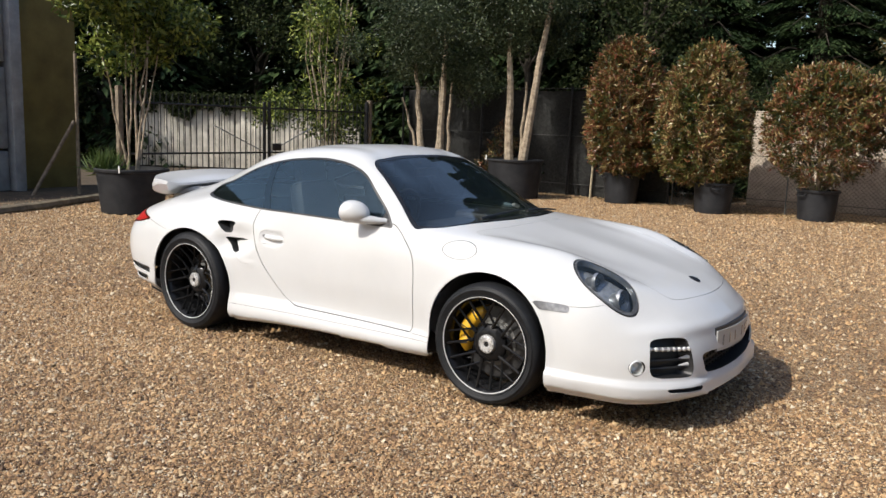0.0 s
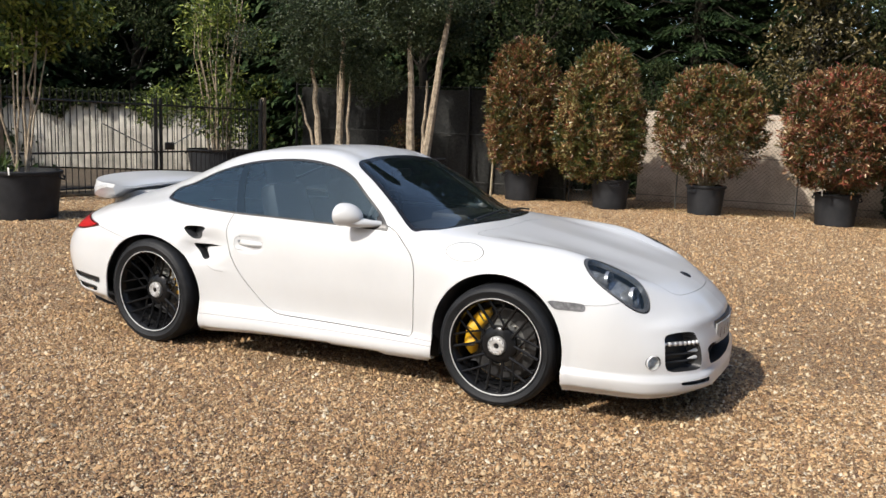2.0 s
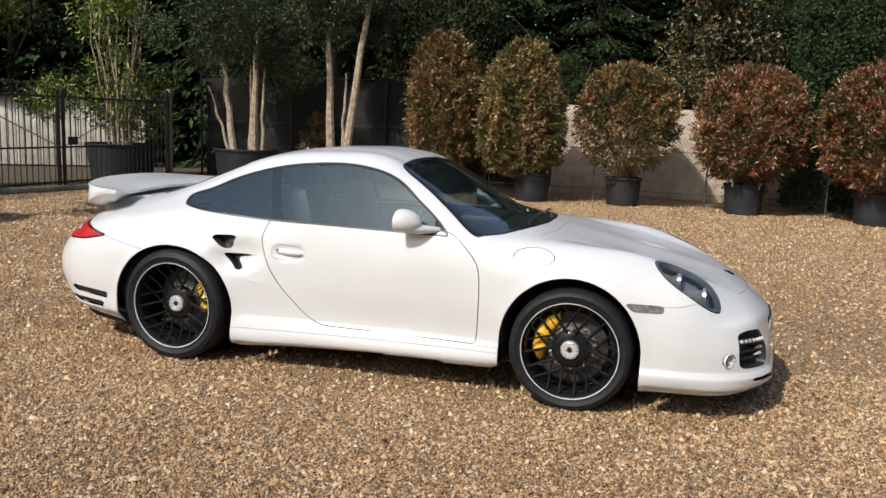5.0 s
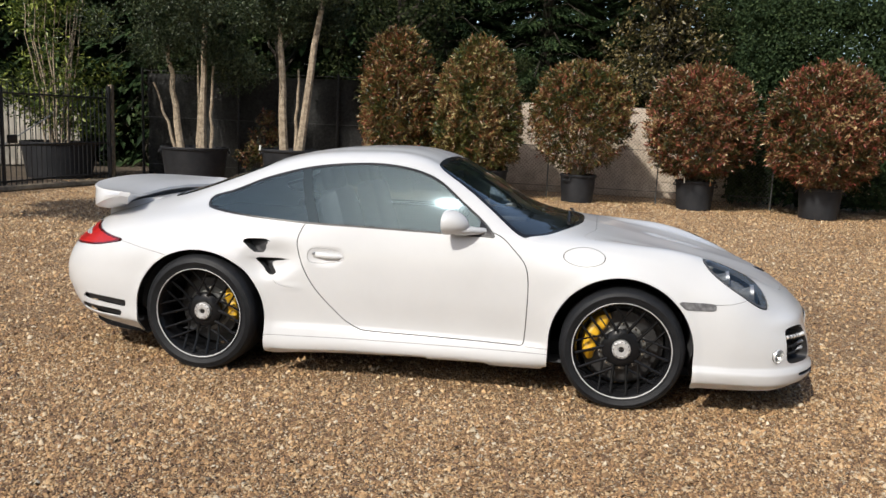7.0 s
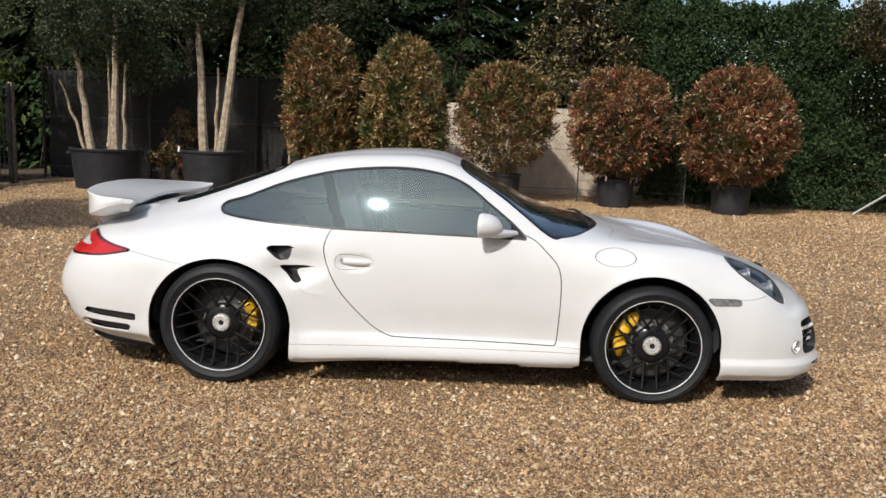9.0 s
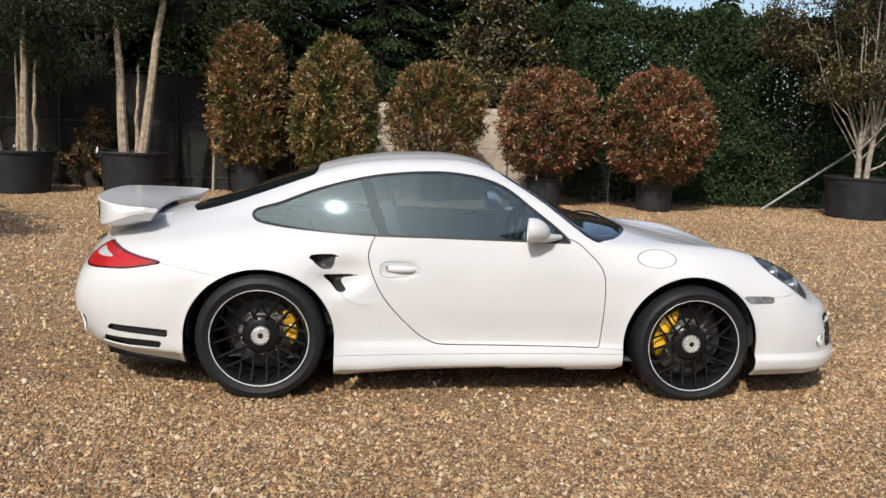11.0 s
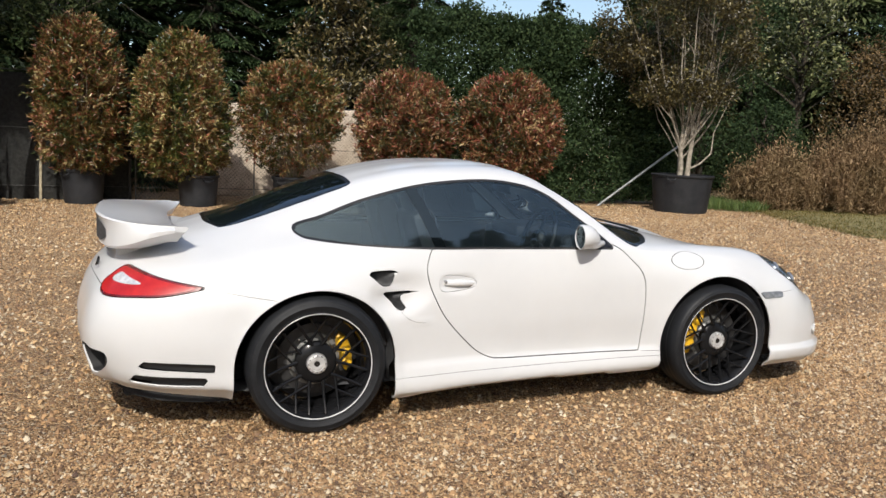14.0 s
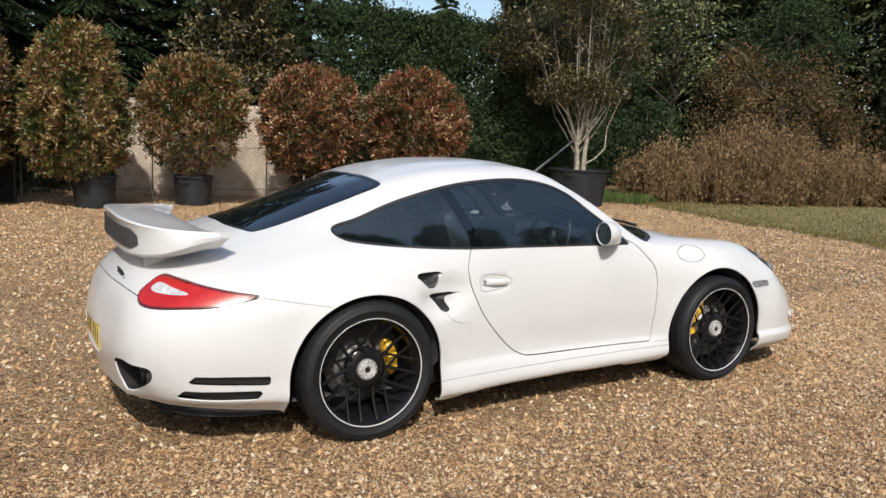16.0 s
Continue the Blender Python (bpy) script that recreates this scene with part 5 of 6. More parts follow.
def clump_leaves(rng, n, blobs, length, width, material, name="crown", droop=0., spread=.6):
    """Leaves in the outer layers of several uneven clumps."""
    B = np.array(blobs, float)
    weight = B[:, 3]**2
    pick = rng.choice(len(B), n, p=weight / weight.sum())
    p, d = shell_points(rng, n, np.ones(3), .95, .75)
    pick = pick[:len(p)]
    at = B[pick, :3] + p * B[pick, 3:4] * (1, 1, .8)
    ahead = d * .6 + rng.normal(0, spread, at.shape) + (0, 0, -droop)
    return leaf_mesh(name, at, ahead, d + rng.normal(0, .5, at.shape), rng.uniform(.6, 1.1, len(at)) * length, rng.uniform(.7, 1.1, len(at)) * width, material)


def stem_tree(name, x, y, pot_r, pot_h, stems, blobs, leaves, length, width, leaf, bark, seed, label, twigs=10, category="tree", tag=None, bend=.07):
    """A potted tree with several stems. stems: rows of foot x, y, tip x, y, z and radius."""
    rng = np.random.default_rng(seed)
    tree = empty(name, x, y, 0)
    if pot_r:
        make_pot(tree, pot_r, pot_h, tag)
    for fx, fy, tx, ty, tz, r in stems:
        bm = bmesh.new()
        limb(bm, rng, (fx, fy, pot_h - .10 if pot_r else 0), (tx, ty, tz), r, r * .45, bend, 7)
        for _ in range(twigs):
            s = rng.uniform(.45, 1.)
            p = Vector((fx, fy, pot_h)).lerp(Vector((tx, ty, tz)), s)
            a = rng.uniform(0, 6.28)
            limb(bm, rng, p, p + Vector((math.cos(a) * .5, math.sin(a) * .5, rng.uniform(.15, .6))), r * .28, r * .08, .04, 3, 5)
        part("stem", bm, bark, tree)
    ob = new("crown", clump_leaves(rng, leaves, blobs, length, width, leaf))
    ob.parent = tree
    return tagged(tree, label, category)


def random_blobs(seed, n, cx, cy, lo, hi, spread, r0, r1):
    g = np.random.default_rng(seed)
    return [(cx + g.normal(0, spread), cy + g.normal(0, spread), g.uniform(lo, hi), g.uniform(r0, r1)) for _ in range(n)]


stem_tree("potted_laurel", -7.10, 2.56, .50, .64, [(-.06, .0, -.16, -.40, 2.6, .020), (0, .08, .05, .05, 2.7, .022), (.06, .02, .0, .35, 2.6, .020), (.02, -.06, .1, -.12, 2.4, .017), (-.02, .1, -.1, .55, 2.4, .017), (-.04, -.05, -.2, .2, 2.5, .018), (.05, .06, .12, .22, 2.6, .019)],
          random_blobs(3, 34, -.12, -.10, 2.25, 3.9, .46, .32, .52), 15000, .125, .05, BRIGHTLEAF, BARK, 21, "multi-stemmed evergreen with glossy leaves in a black pot", 0, tag=-.9, bend=.03)
stem_tree("potted_oak", -6.88, 9.60, .63, .74, [(-.38, 0, -.80, -.1, 1.95, .036), (-.22, -.1, -.62, .1, 2.7, .080), (.18, 0, .22, 0, 3.3, .085), (.30, .1, .36, .1, 2.3, .045), (.02, .1, -.02, .2, 2.4, .038)],
          random_blobs(4, 46, -.15, .1, 2.1, 4.6, .66, .30, .52), 29000, .068, .036, OAKLEAF, BARK, 22, "pale-stemmed evergreen oak with small leaves in a wide pot", 0, tag=2, bend=.035)
stem_tree("potted_oak", -4.92, 9.72, .56, .78, [(-.14, 0, -.27, 0, 3.5, .095), (.17, 0, .66, .05, 4.3, .092), (.04, .12, .06, .2, 2.3, .045)],
          random_blobs(5, 34, .05, .2, 2.9, 4.9, .60, .28, .46), 19000, .068, .036, OAKLEAF, BARK, 23, "evergreen oak with thick pale trunks in a wide pot", 0, tag=3.6, bend=.025)
stem_tree("potted_bay", -9.65, 9.3, .70, .72, [(.05 * math.cos(k * 2.4) * (1 + k * .3), .05 * math.sin(k * 2.4) * (1 + k * .3), .5 * math.cos(k * 2.4 + .3), .6 * math.sin(k * 2.4 + .3), 3.9 + .3 * math.sin(k * 3.), .019) for k in range(14)],
          random_blobs(6, 34, 0, 0, 1.0, 4., .50, .3, .5), 5200, .15, .05, BRIGHTLEAF, BARK, 24, "sparse tall shrub with bare pale stems in a pot", 0)


def in_pot(rng, n):
    return np.stack([-7.42 + rng.normal(0, .08, n), 2.36 + rng.normal(0, .09, n), np.full(n, .57)], 1)


tagged(blades("pot_weed", np.random.default_rng(61), 260, in_pot, .42, .022, FRESH_GRASS, .55), "green weed tuft growing in the pot", "weed")


def vase_blobs():
    g = np.random.default_rng(7)
    rows = []
    for _ in range(150):
        z = g.uniform(2.3, 6.1)
        wide = min(2.0, .95 + 1.1 * (z - 2.3))
        a, r = g.uniform(0, 6.283), wide * g.uniform(0, 1)**.55
        rows.append((-.2 + r * math.cos(a), .15 + r * math.sin(a) * .8, z + .12 * r, g.uniform(.20, .42)))
    return rows


rng = np.random.default_rng(77)
hornbeam = empty("potted_hornbeam", 9.02, 10.25, 0)
make_pot(hornbeam, .66, .82)
for fx, fy, tx, ty, tz in ((-.09, 0, -.13, -.05, 1.75), (.08, -.04, .15, -.05, 1.95), (.0, .1, .02, .22, 1.7)):
    bm = bmesh.new()
    limb(bm, rng, (fx, fy, .72), (tx, ty, tz), .06, .036, .02, 5, 9)
    fork = Vector((tx, ty, tz))
    for k in range(8):
        g = k * 2.4 + fx * 30
        far_tip = fork + Vector((rng.uniform(.2, 1.8) * math.cos(g), rng.uniform(.2, 1.4) * math.sin(g), rng.uniform(1.9, 3.9)))
        start = Vector((fx, fy, .72)).lerp(fork, rng.uniform(.35, 1.))
        bend = start.lerp(far_tip, .35) + Vector((.16 * math.cos(g), .16 * math.sin(g), -.05))
        w = rng.uniform(.012, .022)
        tube(bm, [start, start.lerp(bend, .6) + Vector((.03, 0, 0)), bend, bend.lerp(far_tip, .5) + Vector((rng.normal(0, .05), rng.normal(0, .05), 0)), far_tip], [w, w * .9, w * .8, w * .55, w * .25], 6)
        for _ in range(4):
            p = bend.lerp(far_tip, rng.uniform(.05, .95))
            h = rng.uniform(0, 6.28)
            limb(bm, rng, p, p + Vector((.42 * math.cos(h), .42 * math.sin(h), rng.uniform(.2, .55))), w * .35, w * .1, .04, 3, 4)
    part("stem", bm, PALE_BARK, hornbeam)
for bends in (((.10, -.08, .95), (.30, -.15, 1.06), (.52, -.22, 1.30), (.55, -.22, 1.75), (.85, -.3, 2.5)), ((-.10, 0, 1.3), (-.28, -.10, 1.62), (-.48, -.12, 2.0), (-.80, -.15, 2.25), (-1.0, -.1, 2.7))):
    bm = bmesh.new()
    tube(bm, bends, [.024, .02, .017, .013, .006], 7)
    part("low_branch", bm, PALE_BARK, hornbeam)
ob = new("crown", clump_leaves(rng, 36000, vase_blobs(), .080, .044, HORNLEAF))
ob.parent = hornbeam
tagged(hornbeam, "vase-shaped many-stemmed tree with thin brown leaves in a pot", "tree")

# steel prop leaning by the hornbeam, and a white stake
bm = bmesh.new()
tube(bm, [(7.55, 11.30, 0), (9.85, 11.45, 1.52)], .028, 12)
tagged(part("leaning_pole", bm, GALV, None), "pale steel pole leaning against the hedge", "pole")


# ---------------------------------------------------------------- dry reeds
CLUMPS = ((11.65, 10.9, .5, .5, 1.45), (12.2, 10.85, .45, .6, 1.80), (12.75, 10.8, .3, .5, 1.25), (13.55, 10.3, .5, .7, 2.25), (14.1, 10.1, .55, .8, 2.48), (14.8, 9.95, .55, .8, 2.42), (15.45, 9.8, .55, .8, 2.30), (16.1, 9.55, .5, .7, 1.85), (16.9, 9.4, .5, .7, 1.78), (17.7, 9.3, .5, .7, 1.68), (18.35, 9.2, .4, .6, 1.4))


def reed_bed(rng, n):
    """Places in tussocks of overlapping clumps, and the height of the reeds there."""
    m = 130
    C = np.array(CLUMPS)[np.arange(m) % len(CLUMPS)]
    a, r = rng.uniform(0, 2 * np.pi, m), rng.uniform(0, 1, m)**.6
    foot = np.stack([C[:, 0] + C[:, 2] * r * np.cos(a), C[:, 1] + C[:, 3] * r * np.sin(a), np.zeros(m)], 1)
    tall = C[:, 4] * (1.06 - .28 * r**2) * rng.uniform(.74, 1.06, m)
    own = rng.integers(0, m, n)
    spray = rng.normal(0, 1, (n, 3)) * (1, 1, 0)
    return foot[own] + spray * .055, tall[own] * (1.02 - .09 * np.hypot(spray[:, 0], spray[:, 1])), spray


def make_reeds():
    rng = np.random.default_rng(31)
    n = 5500
    at, tall, outward = reed_bed(rng, n)
    tall = tall * (1 + .12 * np.array([noise.noise(Vector((p[0] * 1.7, p[1] * 1.7, 0))) + .6 * noise.noise(Vector((p[0] * 4., p[1] * 4., 5))) for p in at])) * rng.uniform(.72, 1.08, n)
    ahead = rng.normal(0, .08, (n, 3)) + outward * .11 + (0, 0, 1)
    ahead /= np.linalg.norm(ahead, axis=1, keepdims=True)
    stalks = leaf_mesh("reed_stalks", at, ahead, rng.normal(0, 1, (n, 3)), tall, rng.uniform(.007, .013, n), REED)
    # long dead blades hanging along the stalks
    m = 52000
    pick = rng.integers(0, n, m)
    s = rng.uniform(.05, .95, m)
    blade_at = at[pick] + ahead[pick] * (tall[pick] * s)[:, None] + rng.normal(0, .025, (m, 3))
    droop = np.where(rng.uniform(0, 1, m) < .35, -1., 1.)
    blade_dir = ahead[pick] * droop[:, None] + rng.normal(0, .95, (m, 3))
    blade = leaf_mesh("reed_leaves", blade_at, blade_dir, rng.normal(0, 1, (m, 3)), rng.uniform(.09, .22, m), rng.uniform(.012, .024, m), REED)
    # ragged seed heads near the tips
    h = 70000
    pick = rng.integers(0, n, h)
    s = 1.04 - .90 * rng.uniform(0, 1, h)
    head_at = at[pick] + ahead[pick] * (tall[pick] * s)[:, None] + rng.normal(0, .065, (h, 3))
    heads = leaf_mesh("reed_heads", head_at, rng.normal(0, .6, (h, 3)) + (0, 0, .5), rng.normal(0, 1, (h, 3)), rng.uniform(.05, .11, h), .028, REED)
    bed = new("dry_reeds", stalks)
    tagged(bed, "bed of dead straw-brown reeds with seed heads", "reeds", kind="stuff")
    for name, data in (("reed_leaves", blade), ("seed_heads", heads)):
        new(name, data).parent = bed
    return bed


make_reeds()


# ---------------------------------------------------------------- hedges and woodland
def make_hedge(name, x0, x1, y0, y1, top, leaves, length, width, material, seed, label, shoots=0):
    rng = np.random.default_rng(seed)
    n = leaves
    x = rng.uniform(x0, x1, n)
    on_top = rng.uniform(0, 1, n) < .22
    bulge = np.array([noise.noise(Vector((v * .55, 3.1, seed))) for v in x])
    crest = top + .30 * bulge + .30 * np.array([noise.noise(Vector((v * 2.1, 9.1, seed))) for v in x])
    z = np.where(on_top, crest, rng.uniform(0.02, 1, n) * crest)
    lump = np.array([noise.noise(Vector((a * 1.3, 1.7, b * 1.3))) + .6 * noise.noise(Vector((a * 3.3, 4.7, b * 3.3))) for a, b in zip(x, z)])
    y = np.where(on_top, rng.uniform(y0, y1, n), y0 - .28 * lump + rng.uniform(0, 1, n)**1.5 * .9)
    d = np.where(on_top[:, None], (0, 0, 1.), (0, -1., .25))
    at = np.stack([x, y, z + np.where(on_top, .25 * rng.uniform(-1, 1, n), 0)], 1)
    ahead = d * .5 + rng.normal(0, .6, (n, 3)) + (0, 0, .2)
    ob = empty(name)
    if shoots:
        base = np.stack([rng.uniform(x0, x1, shoots), rng.uniform(y0, y1, shoots), np.zeros(shoots)], 1)
        base[:, 2] = np.array([top + .30 * noise.noise(Vector((v * .55, 3.1, seed))) + .30 * noise.noise(Vector((v * 2.1, 9.1, seed))) for v in base[:, 0]]) - .1
        lean = rng.normal(0, .16, (shoots, 3)) + (0, 0, 1)
        k = np.repeat(np.arange(shoots), 16)
        climb = np.tile(np.linspace(0, 1, 16), shoots) * rng.uniform(.15, .65, shoots)[k]
        sprig = base[k] + lean[k] * climb[:, None] + rng.normal(0, .03, (len(k), 3))
        at = np.concatenate([at, sprig])
        ahead = np.concatenate([ahead, rng.normal(0, .7, sprig.shape) + (0, 0, .6)])
        d = np.concatenate([d, np.tile((0, -1., .4), (len(k), 1))])
        n = len(at)
    crown = new("foliage", leaf_mesh("foliage", at, ahead, d + rng.normal(0, .6, (n, 3)), rng.uniform(.6, 1.1, n) * length, rng.uniform(.7, 1.1, n) * width, material))
    crown.parent = ob
    bm = bmesh.new()
    g = np.random.default_rng(seed + 1)
    for k in range(int((x1 - x0) * 1.4)):
        px = g.uniform(x0 + .3, x1 - .3)
        limb(bm, g, (px, (y0 + y1) / 2, 0), (px + g.normal(0, .3), (y0 + y1) / 2, top * .8), .05, .02, .1, 4, 6)
    tagged(part("branchwork", bm, DARK_BARK, ob), kind="stuff")
    return tagged(ob, label, "hedge")


make_hedge("hedge", 3.5, 10.0, 11.75, 13.4, 3.85, 90000, .095, .050, LAUREL, 41, "dense dark green evergreen hedge", 130)


far_hedge = make_hedge("tall_hedge", -13., 13., 0, 1.5, 7.5, 26000, .30, .16, DARKLEAF, 43, "tall dark screen of evergreens behind the yard")
far_hedge.matrix_world = pose(-9., 19.5, 0)
copy_thing(far_hedge, pose(-23.5, 6., 0, 0, 0, 90))
copy_thing(far_hedge, pose(27., 18., 0, 0, 0, -41))
copy_thing(far_hedge, pose(28.5, 20., 0, 0, 0, -44))


def make_conifer(name, height, radius, sprays, seed, material, label, spray=.26, blade=.30):
    rng = np.random.default_rng(seed)
    tree = empty(name)
    bm = bmesh.new()
    tube(bm, [(0, 0, 0), (.05, 0, height * .5), (0, 0, height)], [.22, .14, .02], 10)
    part("trunk", bm, DARK_BARK, tree)
    n_branch = 105
    bm = bmesh.new()
    at, ahead, up, length = [], [], [], []
    per = sprays // n_branch
    for k in range(n_branch):
        z = height * (.03 + .95 * (k / n_branch)**.95)
        reach = radius * (1.02 - .85 * (z / height)**1.3) * rng.uniform(.75, 1.1)
        a = k * 2.399
        out = np.array((math.cos(a), math.sin(a), 0))
        tip = out * reach + (0, 0, z - .18 * reach)
        tube(bm, [(0, 0, z), tuple(out * reach * .55 + (0, 0, z + .05)), tuple(tip)], [.03, .018, .006], 4, False)
        s = rng.uniform(.25, 1.05, per)
        base = out * reach * s[:, None] + np.stack([np.zeros(per), np.zeros(per), z + .05 - .25 * reach * s**2], 1)
        side = np.array((-out[1], out[0], 0))
        w = rng.normal(0, .24, per) * reach * (1.15 - s * .6)
        base += side * w[:, None] + np.stack([np.zeros(per)] * 2 + [rng.normal(0, .025, per) - np.abs(w) * .16], 1)
        at.append(base)
        ahead.append(out * .8 + side * np.sign(w)[:, None] * .5 + rng.normal(0, .16, (per, 3)) + (0, 0, -.35))
        up.append(np.tile((0, 0, 1.), (per, 1)) + rng.normal(0, .25, (per, 3)))
        length.append(rng.uniform(.6, 1.4, per) * spray)
    part("branchwork", bm, DARK_BARK, tree)
    at, ahead, up, length = (np.concatenate(v) for v in (at, ahead, up, length))
    ob = new("crown", leaf_mesh("crown", at, ahead, up, length, length * blade, material))
    ob.parent = tree
    return tagged(tree, label, "tree", "woodland trees behind the yard")


def make_broadleaf(name, height, radius, leaves, size, seed, material, label, low=.12):
    rng = np.random.default_rng(seed)
    tree = empty(name)
    bm = bmesh.new()
    limb(bm, rng, (0, 0, 0), (.1, 0, height * .75), .17, .05, .15, 6, 9)
    blobs = []
    for k in range(46):
        z = height * rng.uniform(low, .93)
        a, s = rng.uniform(0, 6.28), rng.uniform(.25, .85)
        reach = radius * s * (1.05 - .55 * max(0, z / height - .45) / .55)
        p = (reach * math.cos(a), reach * math.sin(a), z)
        blobs.append((*p, rng.uniform(.2, .34) * radius))
        if k % 2:
            limb(bm, rng, (0, 0, max(.4, z - .9)), p, .045, .012, .12, 4, 5)
    part("trunk", bm, DARK_BARK, tree)
    ob = new("crown", clump_leaves(rng, leaves, blobs, size, size * .48, material))
    ob.parent = tree
    return tagged(tree, label, "tree", "woodland trees behind the yard")


fir = make_conifer("conifer", 9.5, 2.3, 52000, 51, CONIFER, "tall dark conifer with drooping feathery sprays", .15, .20)
fir.matrix_world = pose(-.6, 15.4, 0, 0, 0, 20)
for x, y, turn, k in ((1.9, 15.5, 140, .95), (-3.1, 15.0, 260, 1.05), (4.35, 15.4, 75, .82), (7.7, 14.4, 10, .54)):
    t = copy_thing(fir, pose(x, y, 0, 0, 0, turn))
    t.scale = (k, k, k)
far_fir = make_conifer("conifer", 9.5, 2.3, 7500, 56, CONIFER, "tall dark conifer at the back of the wood", .34)
far_fir.matrix_world = pose(-10.8, 14.6, 0, 0, 0, 20)
for x, y, turn, k in ((-5.6, 15.0, 310, 1.1), (.6, 17.5, 100, 1.1), (-8.2, 15.2, 200, 1.12), (-14.5, 13.5, 75, 1.15), (-17.5, 9.5, 300, 1.2), (-2., 18., 30, 1.2), (-19.5, 6., 190, 1.2), (-4.5, 17., 100, 1.2), (-7., 17.5, 10, 1.25), (-10., 17., 50, 1.25), (-12.5, 15., 160, 1.2), (-18.5, 11.5, 80, 1.3), (-21., 7.5, 20, 1.4), (-21., 3.5, 140, 1.4), (5.6, 22., 60, .78), (4.4, 19., 10, .8), (-16., 14.5, 20, 1.25), (-13.2, 16.8, 100, 1.3), (-19., 13., 220, 1.3), (-16.5, 18., 310, 1.4)):
    t = copy_thing(far_fir, pose(x, y, 0, 0, 0, turn))
    t.scale = (k, k, k)
pine = make_conifer("pine", 9.5, 2.3, 8500, 59, PINE, "tall olive-green pine beyond the lawn", .32)
pine.matrix_world = pose(15.8, 21., 0, 0, 0, 40)
for x, y, turn, k in ((21.5, 18.5, 90, 1.15), (26., 14., 10, 1.2), (19., 24., 80, 1.1), (28., 8., 200, 1.2), (29., 2., 120, 1.1), (17.5, 19.5, 60, 1.15), (23., 15.5, 260, 1.2), (21., 21., 70, 1.2), (25.5, 18., 150, 1.25)):
    t = copy_thing(pine, pose(x, y, 0, 0, 0, turn))
    t.scale = (k, k, k)
dark = make_broadleaf("evergreen_tree", 6.2, 2.0, 9000, .12, 52, DARKLEAF, "dark evergreen tree dense to the ground", .05)
dark.matrix_world = pose(-6.4, 12.6, 0)
for x, y, turn, k in ((-8.4, 13.9, 80, 1.05), (-3.6, 12.9, 190, .9), (-15.0, 12.0, 250, 1.1), (-17.2, 8.4, 40, 1.2), (-18.2, 5.2, 120, 1.3), (3.0, 14.6, 300, .72), (-19.5, 1.6, 10, 1.4), (-1.2, 14.0, 33, .5), (1.2, 14.0, 145, .48)):
    t = copy_thing(dark, pose(x, y, 0, 0, 0, turn))
    t.scale = (k, k, k)
olive = make_broadleaf("olive_leaved_tree", 5.4, 1.45, 6200, .12, 53, OLIVELEAF, "loose tree with olive-green lit leaves", .25)
olive.matrix_world = pose(2.1, 13.9, 0, 0, 0, 50)
for x, y, turn, k in ((15.2, 18.5, 10, 1.15), (20.5, 16.5, 160, 1.0)):
    t = copy_thing(olive, pose(x, y, 0, 0, 0, turn))
    t.scale = (k, k, k)
green = make_broadleaf("broadleaf_tree", 6.4, 2.4, 14000, .12, 54, LAUREL, "mid-green broadleaf tree at the wood's edge", .05)
green.matrix_world = pose(13.0, 15.0, 0)
for x, y, turn, k in ((16.5, 17.2, 60, 1.0), (20.5, 14.0, 190, 1.05)):
    t = copy_thing(green, pose(x, y, 0, 0, 0, turn))
    t.scale = (k, k, k)
far_green = make_broadleaf("broadleaf_tree", 6.4, 2.4, 5500, .20, 57, DARKLEAF, "green broadleaf tree closing the wood", .05)
far_green.matrix_world = pose(24., 11., 0)
for x, y, turn, k in ((9.2, 21., 80, .72), (12.5, 24., 300, .8), (23., 6.5, 10, .9), (8., 27., 140, .8), (26., -1., 33, 1.0), (5.5, 23., 10, .85)):
    t = copy_thing(far_green, pose(x, y, 0, 0, 0, turn))
    t.scale = (k, k, k)
brown = make_broadleaf("russet_shrub", 3.9, 1.9, 11000, .09, 55, BROWNLEAF, "russet-brown twiggy shrub before the wood", .1)
brown.matrix_world = pose(18.3, 13.0, 0)
brown.scale = (1.22, 1.22, 1.22)
for x, y, turn, k in ((19.8, 12.0, 100, 1.0), (22.5, 10.0, 200, .9)):
    t = copy_thing(brown, pose(x, y, 0, 0, 0, turn))
    t.scale = (k, k, k)
pale = make_broadleaf("pale_leaved_tree", 6.4, 1.9, 3800, .15, 60, GLINTLEAF, "loose tree with pale glinting leaves beyond the reeds", .54)
pale.matrix_world = pose(15.9, 14.4, 0)
bush = make_broadleaf("evergreen_bush", 2.75, 1.15, 5200, .10, 62, LAUREL, "low dark green bush behind the reeds", .28)
bush.matrix_world = pose(13.0, 12.2, 0)
low_shrub = make_broadleaf("low_shrub", 1.55, .5, 2600, .07, 58, PHOTINIA, "small reddish shrub against the netting", .15)
low_shrub.matrix_world = pose(-6.05, 10.95, 0)
# unseen trees added behind the viewer; the tall firs darken the window reflections
for x, y, turn, k in ((2.6, -20.8, 20, 1.86), (6.2, -20.4, 130, 1.9), (9.8, -21., 250, 1.9), (13.6, -20.2, 60, 1.85), (17.6, -19., 170, 1.75)):
    t = copy_thing(far_fir, pose(x, y, 0, 0, 0, turn))
    t.scale = (k, k, k)
for x, y, turn, k in ((-16, -16, 10, 1.1), (-8, -20, 70, 1.0), (0, -22, 130, 1.15), (8, -20, 190, .95), (15, -16, 250, 1.1), (-18, -6, 310, 1.0), (20, -8, 20, 1.0)):
    t = copy_thing(far_green, pose(x, y, 0, 0, 0, turn))
    t.scale = (k, k, k)


